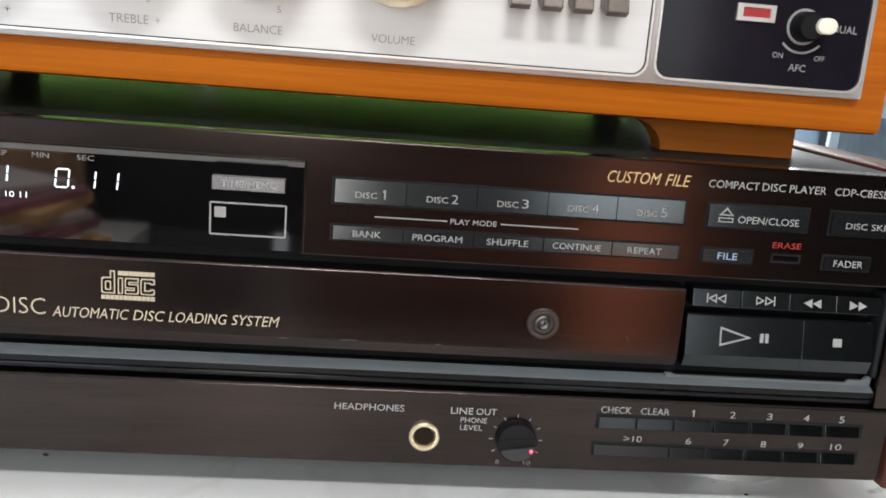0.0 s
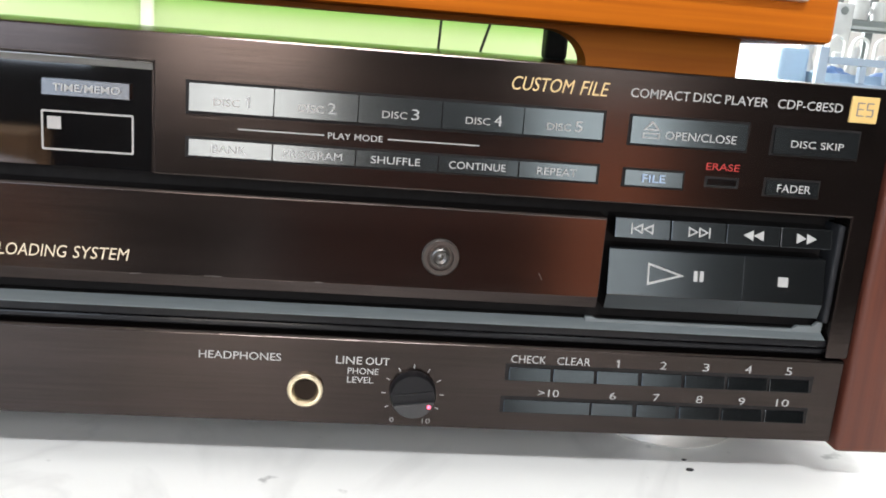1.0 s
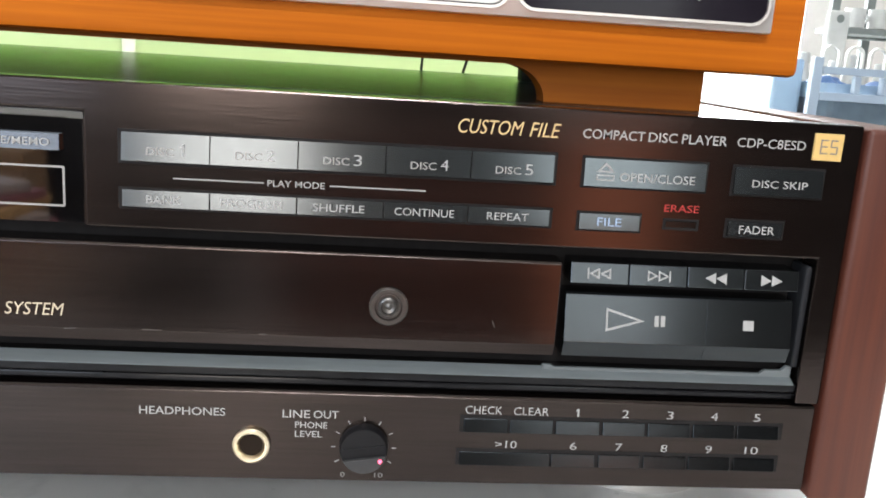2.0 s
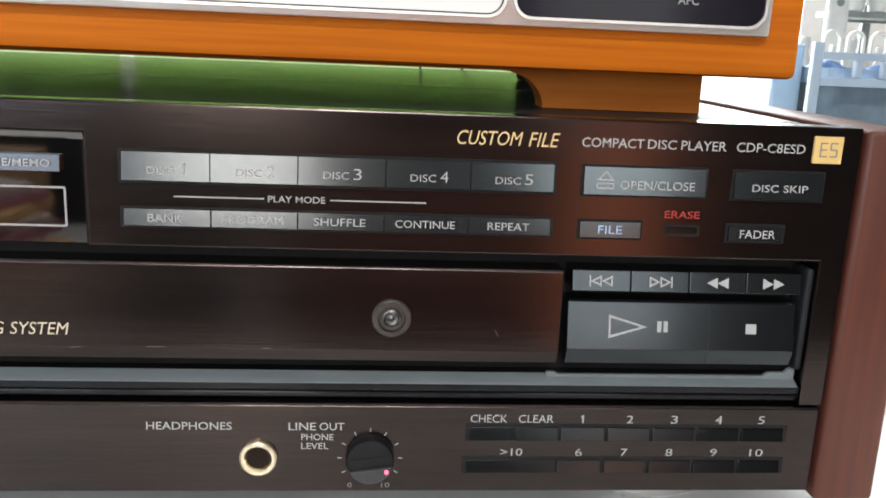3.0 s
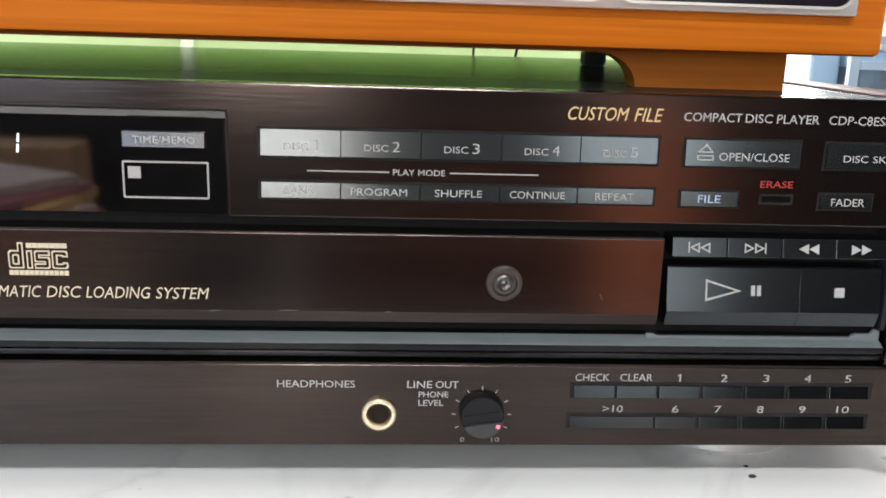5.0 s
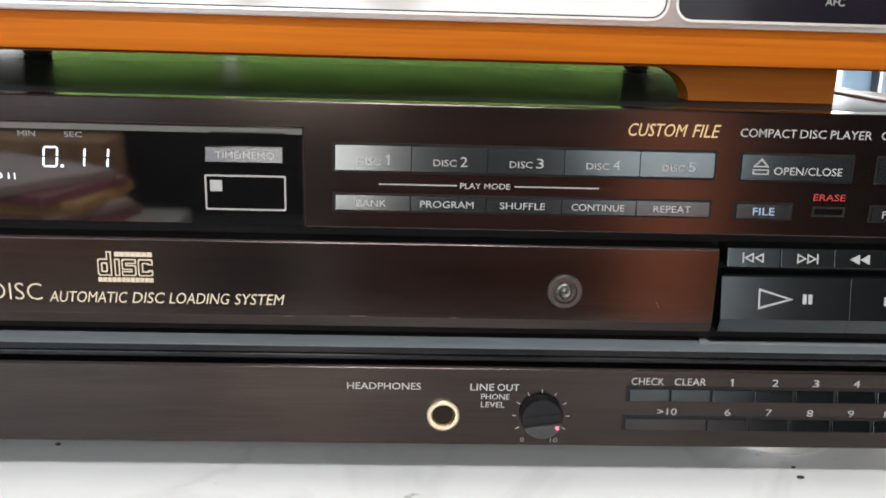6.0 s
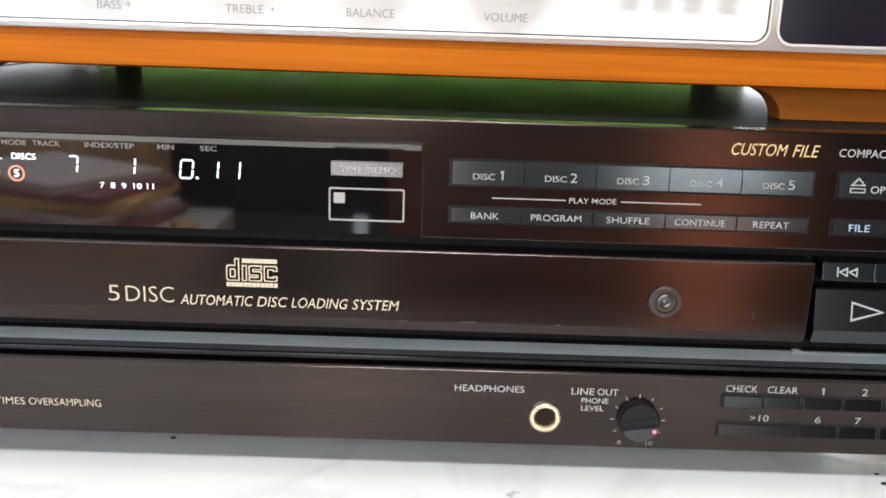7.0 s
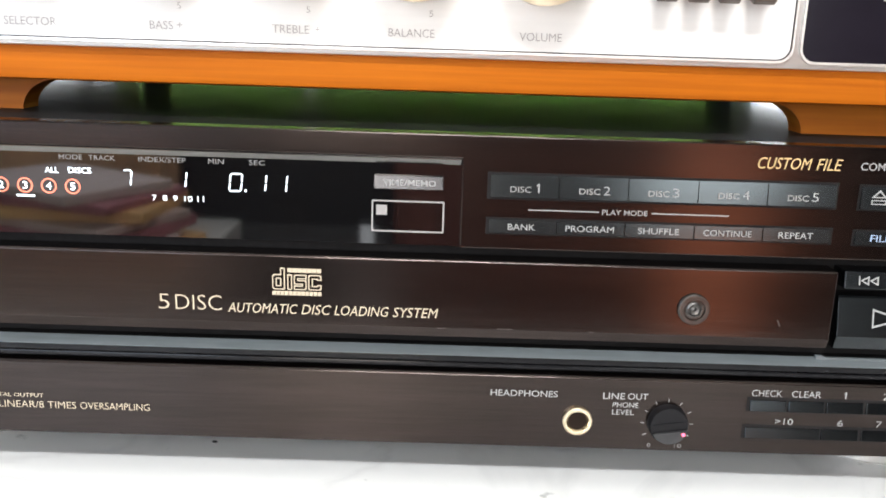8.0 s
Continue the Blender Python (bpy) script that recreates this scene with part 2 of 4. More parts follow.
def box(x0, x1, y0, y1, z0, z1, bevel=0.0, seg=2):
    bm = bmesh.new()
    bmesh.ops.create_cube(bm, size=1)
    for v in bm.verts:
        v.co = Vector((x0 if v.co.x < 0 else x1, y0 if v.co.y < 0 else y1, z0 if v.co.z < 0 else z1))
    return bevelled(bm, bevel, seg)


def along_x(profile, x0, x1, bevel=0.0):
    """A bar whose (y, z) outline runs along x."""
    bm = bmesh.new()
    a = [bm.verts.new((x0, y, z)) for y, z in profile]
    b = [bm.verts.new((x1, y, z)) for y, z in profile]
    bm.faces.new(a)
    bm.faces.new(b[::-1])
    n = len(a)
    for i in range(n):
        bm.faces.new((a[i], b[i], b[(i + 1) % n], a[(i + 1) % n]))
    bmesh.ops.recalc_face_normals(bm, faces=bm.faces)
    return bevelled(bm, bevel)


def along_y(outline, y0, y1, bevel=0.0, bm=None):
    """A plate whose (x, z) outline runs along y."""
    bm = bm or bmesh.new()
    a = [bm.verts.new((x, y0, z)) for x, z in outline]
    b = [bm.verts.new((x, y1, z)) for x, z in outline]
    bm.faces.new(a)
    bm.faces.new(b[::-1])
    n = len(a)
    for i in range(n):
        bm.faces.new((a[i], b[i], b[(i + 1) % n], a[(i + 1) % n]))
    bmesh.ops.recalc_face_normals(bm, faces=bm.faces)
    return bevelled(bm, bevel)


def rounded(x0, x1, z0, z1, r, n=6):
    out = []
    for cx, cz, a0 in ((x1 - r, z1 - r, 0), (x0 + r, z1 - r, 90), (x0 + r, z0 + r, 180), (x1 - r, z0 + r, 270)):
        for i in range(n + 1):
            a = radians(a0 + 90 * i / n)
            out.append((cx + r * math.cos(a), cz + r * math.sin(a)))
    return out


def frame_plate(outer, inner, y0, y1):
    """A flat rim between two outlines of equally many corners."""
    bm = bmesh.new()
    n = len(outer)
    rings = [[bm.verts.new((x, y, z)) for x, z in o] for o, y in ((outer, y1), (outer, y0), (inner, y0), (inner, y1))]
    for k in range(4):
        a, b = rings[k], rings[(k + 1) % 4]
        for i in range(n):
            bm.faces.new((a[i], a[(i + 1) % n], b[(i + 1) % n], b[i]))
    return bm


def lathe(cx, cz, profile, n=40, y_axis=True):
    """Rings of (radius, y) turned about an axis along y through (cx, cz)."""
    bm = bmesh.new()
    rings = []
    for r, y in profile:
        rings.append([bm.verts.new((cx + r * math.cos(2 * math.pi * i / n), y, cz + r * math.sin(2 * math.pi * i / n))) for i in range(n)])
    for a, b in zip(rings, rings[1:]):
        for i in range(n):
            bm.faces.new((a[i], a[(i + 1) % n], b[(i + 1) % n], b[i]))
    if profile[0][0] > 1e-6:
        bm.faces.new(rings[0])
    if profile[-1][0] > 1e-6:
        bm.faces.new(rings[-1][::-1])
    return bm


def lathe_z(cx, cy, profile, n=40):
    bm = lathe(0, 0, profile, n)
    for v in bm.verts:
        v.co = Vector((cx + v.co.x, cy - v.co.z, v.co.y))
    return bm


def arc_band(cx, cz, r0, r1, a0, a1, y0, y1, n=28):
    out = [(cx + r1 * math.cos(radians(a0 + (a1 - a0) * i / n)), cz + r1 * math.sin(radians(a0 + (a1 - a0) * i / n))) for i in range(n + 1)]
    inn = [(cx + r0 * math.cos(radians(a0 + (a1 - a0) * i / n)), cz + r0 * math.sin(radians(a0 + (a1 - a0) * i / n))) for i in range(n + 1)]
    bm = bmesh.new()
    for y in (y0,):
        vo = [bm.verts.new((x, y, z)) for x, z in out]
        vi = [bm.verts.new((x, y, z)) for x, z in inn]
        for i in range(n):
            bm.faces.new((vo[i], vo[i + 1], vi[i + 1], vi[i]))
    r = bmesh.ops.extrude_face_region(bm, geom=bm.faces[:])
    for v in [g for g in r["geom"] if isinstance(g, bmesh.types.BMVert)]:
        v.co.y = y1
    return bm


def mm(*v):
    return [a / 1000 for a in v]


def text(string, x0, x1, z0, z1, y, mat, parent, slant=0.0, bold=0.0, name="lettering", depth=0.00012):
    """Printed words that fill the given box on the front plane; sizes in millimetres, y in metres."""
    cu = bpy.data.curves.new(name, "FONT")
    cu.body, cu.extrude, cu.offset, cu.shear = string, 0.0, bold * 0.7 - 0.004, slant
    cu.resolution_u = 3
    tmp = bpy.data.objects.new(name, cu)
    scene.collection.objects.link(tmp)
    dg = bpy.context.evaluated_depsgraph_get()
    me = bpy.data.meshes.new_from_object(tmp.evaluated_get(dg))
    bpy.data.objects.remove(tmp)
    bpy.data.curves.remove(cu)
    co = np.empty(len(me.vertices) * 3)
    me.vertices.foreach_get("co", co)
    co = co.reshape(-1, 3)
    lo, hi = co.min(0), co.max(0)
    X0, X1, Z0, Z1 = mm(x0, x1, z0, z1)
    sx, sz = (X1 - X0) / (hi[0] - lo[0]), (Z1 - Z0) / max(1e-6, hi[1] - lo[1])
    co = np.stack([X0 + (co[:, 0] - lo[0]) * sx, np.full(len(co), y - depth), Z0 + (co[:, 1] - lo[1]) * sz], 1)
    if parent.name.startswith("button") and y < -0.0005:
        co[:, 1] += (co[:, 2] - (Z0 + Z1) / 2) * math.tan(radians(5)) - 0.0001
    me.vertices.foreach_set("co", co.ravel())
    me.materials.clear()
    me.materials.append(mat)
    me.update()
    ob = new(name, me)
    ob.parent = parent
    return ob


def bar(name, x0, x1, z0, z1, y, mat, parent, depth=0.00012, label=""):
    X0, X1, Z0, Z1 = mm(x0, x1, z0, z1)
    return part(name, box(X0, X1, y - depth, y + 0.00005, Z0, Z1), mat, parent, label)


def empty(name, at, label, category, group=""):
    ob = new(name)
    ob.location = at
    ob.empty_display_size = 0.02
    return tagged(ob, label, category, group)


# ---------------------------------------------------------------- room
def structure(name, bm, mat, label):
    return tagged(link_mesh(name, bm, mat), label, kind="structure")


X0R, X1R, Y0R, Y1R, Z0R, Z1R = -2.0, 2.2, -1.6, 1.9, -0.75, 1.75
structure("floor", box(X0R - 0.1, X1R + 0.1, Y0R - 0.1, Y1R + 0.1, Z0R - 0.1, Z0R), FLOORMAT, "brownish grey floor")
structure("ceiling", box(X0R - 0.1, X1R + 0.1, Y0R - 0.1, Y1R + 0.1, Z1R, Z1R + 0.1), WALL, "plain white ceiling")
structure("wall_west", box(X0R - 0.1, X0R, Y0R, Y1R, Z0R, Z1R), WALL, "plain white painted wall")
structure("wall_east", box(X1R, X1R + 0.1, Y0R, Y1R, Z0R, Z1R), WALL, "plain white painted wall")
structure("wall_north", box(X0R - 0.1, X1R + 0.1, Y1R, Y1R + 0.1, Z0R, Z1R), WALL, "bright white wall behind the table")
structure("wall_south", box(X0R - 0.1, X1R + 0.1, Y0R - 0.1, Y0R, Z0R, Z1R), WOODDARK, "dark wood-clad wall")

# table
table = empty("table", (0.2, 0.3, Z0R), "white marble-topped table with grey specks and faint veins", "table")


def shift(ob, parent):
    """Parts are drawn in world places; keep them there under a parent that stands elsewhere."""
    ob.matrix_parent_inverse = Matrix.Translation(parent.location).inverted()
    return ob


shift(part("tabletop", box(-1.0, 1.1, -0.165, 1.35, -0.03, 0.0, 0.004), TABLETOP, table), table)
for tx in (-0.93, 1.03):
    for ty in (-0.12, 1.28):
        shift(part("leg", box(tx - 0.03, tx + 0.03, ty - 0.03, ty + 0.03, Z0R, -0.03, 0.003), WHITEPLASTIC, table), table)

# ---------------------------------------------------------------- disc player
player = empty("compact_disc_player", (-0.02, 0.2, 0), "black-brown brushed metal five-disc player with wooden side panels", "disc player")
PX0, PX1 = -0.233, 0.1950


def P(name, bm, mat, label="", smooth=False, parent=None):
    ob = part(name, bm, mat, parent or player, label, smooth)
    if not parent:
        shift(ob, player)
    return ob


def W(string, x0, x1, z0, z1, mat, y=0.0, slant=0.0, bold=0.0, parent=None):
    ob = text(string, x0, x1, z0, z1, y, mat, parent or player, slant, bold)
    if not parent:
        shift(ob, player)
    return ob


def B(name, x0, x1, z0, z1, y, mat, parent=None, label=""):
    ob = bar(name, x0, x1, z0, z1, y, mat, parent or player, label=label)
    if not parent:
        shift(ob, player)
    return ob


def leaning(a, b, z0, z1, y):
    """A push button whose face leans back by five degrees; millimetres, y of its printed middle in metres."""
    h = (z1 - z0) / 2000 * math.tan(radians(5))
    return along_x([(y - h + 0.0001, z0 / 1000), (y + h + 0.0001, z1 / 1000), (0.0035, z1 / 1000), (0.0035, z0 / 1000)], a / 1000, b / 1000)


# chassis, lid and wooden sides
P("chassis", box(PX0 + 0.004, 0.190, 0.0125, 0.375, 0.018, 0.1195), BLACK, "black metal chassis")
P("lid", box(PX0 + 0.004, 0.1880, 0.0085, 0.38, 0.1197, 0.1226, 0.0006), LID, "semi-gloss black enamelled lid")
upper = along_y([(PX0, 0.1233), (PX1, 0.1233), (PX1, 0.0432), (0.1878, 0.0432), (0.1878, 0.0862), (-0.0092, 0.0862), (-0.0092, 0.1156), (PX0, 0.1156)], 0.0, 0.008, 0.0005)
P("upper_panel", upper, PANEL, "brushed dark brown metal front panel")
for sx0, sx1 in ((0.1958, 0.2142), (PX0 - 0.0192, PX0 - 0.0008)):
    P("side_panel", box(sx0, sx1, -0.0015, 0.385, 0.0133, 0.1228, 0.0016, 3), ROSEWOOD, "reddish-brown polished rosewood side panel", True)

# recess behind drawer and transport keys, sloped grey ledge below them
P("recess", box(PX0, 0.1878, 0.0102, 0.0125, 0.0432, 0.0872), BLACK, "black recess behind the drawer")
P("ledge", along_x([(0.0003, 0.0486), (0.0044, 0.0486), (0.0044, 0.0508), (0.0003, 0.0488)], PX0, 0.1868, 0.00005), LEDGE, "grey metal ledge under the drawer")
P("ledge_end", along_y([(0.1138, 0.0497), (0.1857, 0.0497), (0.1864, 0.0500), (0.1868, 0.0507), (0.1868, 0.0534), (0.1852, 0.0534), (0.1838, 0.0520), (0.1790, 0.0520), (0.1776, 0.0509), (0.1172, 0.0509), (0.1160, 0.0516), (0.1138, 0.0516)], 0.0030, 0.0044, 0.0002), LEDGE, "raised grey end of the ledge with an upturned corner")
P("recess_floor", box(PX0, 0.1868, 0.0045, 0.0102, 0.0488, 0.0501), BLACK)
P("recess_edge", box(0.1856, 0.1876, 0.0012, 0.0100, 0.0536, 0.0836, 0.0008, 3), RIM, "rounded blue-grey edge of the recess", True)
P("groove", box(PX0, PX1 - 0.001, 0.0062, 0.0100, 0.0418, 0.0488), BLACK)
P("rib", box(PX0, 0.1940, 0.0016, 0.0062, 0.0459, 0.0484, 0.0005), GLOSSBLACK, "glossy black rib")
P("rib", box(PX0, 0.1940, 0.0026, 0.0062, 0.0434, 0.0453, 0.0005), GLOSSBLACK, "glossy black rib")
P("lower_panel", along_x([(0.0004, 0.0160), (0.0004, 0.0417), (0.0011, 0.0424), (0.0125, 0.0424), (0.0125, 0.0160)], PX0, 0.1944, 0.00015), PANEL, "brushed dark brown metal lower panel")

# drawer front with the round emblem
drawer = P("drawer_front", along_x([(0.0003, 0.0582), (0.0003, 0.0814), (0.0009, 0.0820), (0.0090, 0.0820), (0.0090, 0.0549), (0.0014, 0.0549)], PX0 + 0.014, 0.1160, 0.0002), TRAY, "brushed dark brown drawer front with a bevelled lower edge")
P("emblem", lathe(0.0695, 0.0677, [(0.0053, 0.0003), (0.0053, -0.0006), (0.0049, -0.0010), (0.0037, -0.0010), (0.0034, -0.0004), (0.0029, -0.0004), (0.0027, -0.0009), (0.0021, -0.0012), (0.0018, -0.0006), (0.0009, -0.0003), (0.0, -0.0007)]), STEEL, "round grey metal emblem with concentric rings", True, drawer)
for s, a, b in (("5", -108.5, -104.9), ("DISC", -102.9, -87.5)):
    W(s, a, b, 62.2, 67.4, CREAMINK, 0.0003, 0.0, -0.014, drawer)
for s, a, b in (("AUTOMATIC", -85.5, -62.3), ("DISC", -61.0, -51.2), ("LOADING", -50.0, -31.9), ("SYSTEM", -30.5, -15.4)):
    W(s, a, b, 61.7, 65.1, CREAMINK, 0.0003, 0.22, 0.002, drawer)
# round-cornered disc mark, as plain outlined shapes


def bent(x0, x1, z0, z1, t, e, kind):
    """Outline of a bent stroke of width t, drawn in by e on all sides; millimetres."""
    x0, x1, z0, z1, t = x0 + e, x1 - e, z0 + e, z1 - e, t - 2 * e
    m = (z0 + z1) / 2
    if kind == "hook":
        q = [(x0 + 0.4, z0), (x1 - 0.4, z0), (x1, z0 + 0.4), (x1, z0 + t + 0.35), (x1 - t, z0 + t + 0.35), (x1 - t, z0 + t), (x0 + t, z0 + t), (x0 + t, z1 - t), (x1 - t, z1 - t), (x1 - t, z1 - t - 0.35),
             (x1, z1 - t - 0.35), (x1, z1 - 0.4), (x1 - 0.4, z1), (x0 + 0.4, z1), (x0, z1 - 0.4), (x0, z0 + 0.4)]
    elif kind == "zigzag":
        q = [(x0, z0), (x1 - 0.4, z0), (x1, z0 + 0.4), (x1, m + t / 2 - 0.3), (x1 - 0.3, m + t / 2), (x0 + t, m + t / 2), (x0 + t, z1 - t), (x1, z1 - t), (x1, z1), (x0 + 0.4, z1),
             (x0, z1 - 0.4), (x0, m - t / 2 + 0.3), (x0 + 0.3, m - t / 2), (x1 - t, m - t / 2), (x1 - t, z0 + t), (x0, z0 + t)]
    elif kind == "bowl":
        q = [(x0 + 0.5, z0), (x1, z0), (x1, z1 + 2.2), (x1 - t, z1 + 2.2), (x1 - t, z1), (x0 + 0.5, z1), (x0, z1 - 0.5), (x0, z0 + 0.5)]
    else:
        q = [(x0, z0), (x1, z0), (x1, z1), (x0, z1)]
    return [mm(*p) for p in q]


for a, b, kind in ((-70.6, -66.4, "bowl"), (-65.6, -64.0, "post"), (-63.5, -59.2, "zigzag"), (-58.7, -54.3, "hook")):
    P("mark", along_y(bent(a, b, 70.1, 75.4, 1.55, 0.0, kind), 0.00018, 0.0004), CREAMINK, "", False, drawer)
    P("mark", along_y(bent(a, b, 70.1, 75.4, 1.55, 0.40, kind), 0.00010, 0.0003), TRAY, "", False, drawer)
P("mark", frame_plate(rounded(*mm(-69.45, -67.55, 71.25, 74.25, 0.4), 3), rounded(*mm(-69.05, -67.95, 71.65, 73.85, 0.2), 3), 0.00002, 0.0003), CREAMINK, "", False, drawer)
for k in range(7):
    B("mark", -65.5 + k * 1.60, -64.0 + k * 1.60, 76.1, 77.5, 0.0003, CREAMINK, drawer)
for k in range(12):
    B("mark", -70.6 + k * 1.37, -69.4 + k * 1.37, 68.2, 69.6, 0.0003, CREAMINK, drawer)

# display window
window = P("display_window", box(PX0 + 0.008, -0.0096, 0.0012, 0.0080, 0.0866, 0.1134), GLASS, "smoked black display window")
P("window_bevel", along_x([(0.0001, 0.1155), (0.0001, 0.1151), (0.0014, 0.1131), (0.0060, 0.1131), (0.0060, 0.1155)], PX0 + 0.008, -0.0094, 0.0001), CHAMFER, "bright polished bevel over the display", False)
P("window_bevel", box(-0.0096, -0.0088, 0.0002, 0.0070, 0.0866, 0.1134), PANEL)
timeb = P("button", leaning(-37.2, -15.2, 105.3, 109.4, -0.0006), PALEBTN, "pale grey oblong button")
W("TIME/MEMO", -34.4, -17.4, 106.4, 108.3, WHITEINK, -0.0006, 0, 0.01, timeb)
YW = 0.0012
P("outline", frame_plate(rounded(*mm(-38.1, -14.5, 90.7, 101.2, 0.5), 3), rounded(*mm(-37.6, -15.0, 91.2, 100.7, 0.3), 3), YW - 0.0002, YW + 0.0002), GREYINK, "", False, window)
B("square_mark", -36.6, -33.1, 96.3, 99.6, YW, GREYINK, window)
for s, a, b in (("MODE", -138.5, -131.0), ("TRACK", -129.0, -120.5), ("INDEX/STEP", -113.0, -97.9), ("MIN", -90.7, -85.7), ("SEC", -77.6, -72.5)):
    W(s, a, b, 111.2, 112.8, DIMINK, YW, 0, 0.01, window)
W("ALL", -143.3, -138.9, 106.7, 108.5, SEGMENT, YW, 0, 0.02, window)
W("DISCS", -135.8, -128.4, 106.8, 108.7, SEGMENT, YW, 0, 0.02, window)
for s, x in (("2", -157.8), ("3", -150.1), ("4", -142.4), ("5", -134.7)):
    W(s, x - 0.8, x + 0.8, 101.2, 103.6, SEGMENT, YW, 0, 0.02, window)
    P("lit_ring", arc_band(x / 1000, 0.1024, 0.00205, 0.0025, 0, 359.9, YW - 0.0002, YW + 0.0001, 32), RINGGLOW, "", False, window)
B("lit_bar", -153.0, -147.2, 98.7, 99.3, YW, SEGMENT, window)
for s, a, b in (("7", -109.1, -107.8), ("8", -105.8, -104.4), ("9", -102.4, -101.0), ("10", -98.7, -96.2), ("11", -94.5, -92.5)):
    W(s, a, b, 98.7, 100.4, SEGMENT, YW, 0, -0.005, window)


def digit(ch, x0, x1, z0, z1, lean=0.6, t=0.42):
    """A seven-stroke lit figure, in millimetres."""
    on = {"0": "abcdef", "1": "bc", "7": "abc"}[ch]
    h = (z0 + z1) / 2
    runs = {"a": (x0, z1, x1, z1), "b": (x1, z1, x1, h), "c": (x1, h, x1, z0), "d": (x0, z0, x1, z0), "e": (x0, h, x0, z0), "f": (x0, z1, x0, h), "g": (x0, h, x1, h)}
    for k in on:
        a, b, c, d = runs[k]
        g = 0.28
        if a == c:
            q = [(a - t / 2, b - g), (a + t / 2, b - g), (a + t / 2, d + g), (a - t / 2, d + g)]
        else:
            q = [(a + g, b + t / 2), (c - g, b + t / 2), (c - g, b - t / 2), (a + g, b - t / 2)]
        q = [((x + lean * (z - z0) / (z1 - z0)) / 1000, z / 1000) for x, z in q]
        P("segment", along_y(q, YW - 0.0002, YW + 0.0001), SEGMENT, "", False, window)


digit("7", -118.7, -116.0, 103.2, 108.3)
digit("1", -101.0, -98.3, 103.2, 108.4)
digit("0", -84.2, -80.4, 102.6, 108.2)
B("segment", -79.2, -78.5, 102.4, 103.1, YW, SEGMENT, window)
digit("1", -75.5, -72.6, 102.6, 108.2)
digit("1", -69.4, -65.9, 102.6, 108.2)

# two rows of selector buttons in dark slots
def figure_one(x, z0, z1, y, parent=None):
    """A printed figure 1 with a short flag, in millimetres."""
    q = [mm(x - 0.02, z0), mm(x + 0.42, z0), mm(x + 0.42, z1), mm(x + 0.08, z1), mm(x - 0.48, z1 - 0.45), mm(x - 0.48, z1 - 0.85), mm(x - 0.02, z1 - 0.6)]
    return P("lettering", along_y(q, y - 0.0003, y + 0.0002), WHITEINK, "", False, parent)


DX = (0.0, 22.1, 44.3, 66.8, 89.1, 111.2)
B("slot", -0.9, 112.0, 102.9, 111.7, 0.0, BLACK)
B("slot", -0.9, 111.9, 91.3, 96.9, 0.0, BLACK)
MODES = (("BANK", 8.8), ("PROGRAM", 15.7), ("SHUFFLE", 13.4), ("CONTINUE", 15.7), ("REPEAT", 11.2))
for k in range(5):
    a, b = DX[k] + 0.15, DX[k + 1] - 0.15
    d = P("button", leaning(a, b, 103.8, 111.0, -0.0011), BUTTON)
    W("DISC", a + 6.3, a + 13.0, 105.5, 107.4, GREYINK, -0.0011, 0, 0.005, d)
    if k == 0:
        figure_one(a + 15.2, 105.5, 108.4, -0.0011, d)
    else:
        W(str(k + 1), a + 14.1, a + 16.2, 105.5, 108.3, WHITEINK, -0.0011, 0, -0.006, d)
    m = P("button", leaning(a, b - 0.1, 92.0, 96.3, -0.0009), BUTTON)
    s, w = MODES[k]
    c = (a + b) / 2 - 0.4
    W(s, c - w / 2, c + w / 2, 93.1, 95.1, WHITEINK, -0.0009, 0, 0.004, m)
B("rule", 12.7, 35.6, 99.45, 99.8, 0.0, WHITEINK)
B("rule", 52.6, 77.7, 99.5, 99.85, 0.0, WHITEINK)
W("PLAY", 36.6, 42.7, 98.8, 100.5, WHITEINK, 0, 0, 0.01)
W("MODE", 43.7, 51.3, 98.8, 100.5, WHITEINK, 0, 0, 0.01)

# printed names and keys on the right-hand field
for s, a, b in (("CUSTOM", 85.1, 102.3), ("FILE", 103.9, 112.1)):
    W(s, a, b, 115.5, 119.2, GOLDINK, 0, 0.24, 0.004)
for s, a, b in (("COMPACT", 118.1, 134.8), ("DISC", 135.8, 143.6), ("PLAYER", 144.9, 157.3), ("CDP-C8ESD", 160.1, 179.2)):
    W(s, a, b, 115.9, 118.4, WHITEINK, 0, 0, 0.012)
badge = P("badge", box(*mm(181.3, 189.4), -0.0006, 0.0004, *mm(113.5, 120.8), 0.0002), BADGE, "square gold badge")
for a, b, z0, z1 in ((183.0, 183.35, 115.3, 119.2), (183.3, 185.1, 115.3, 115.65), (183.3, 185.0, 117.1, 117.45), (183.3, 185.1, 118.85, 119.2),
                     (185.9, 187.8, 115.3, 115.65), (185.9, 187.8, 117.1, 117.45), (185.9, 187.8, 118.85, 119.2), (185.8, 186.15, 117.3, 119.0), (187.55, 187.9, 115.5, 117.2)):
    B("badge_stroke", a, b, z0, z1, -0.0006, DARKINK, badge)
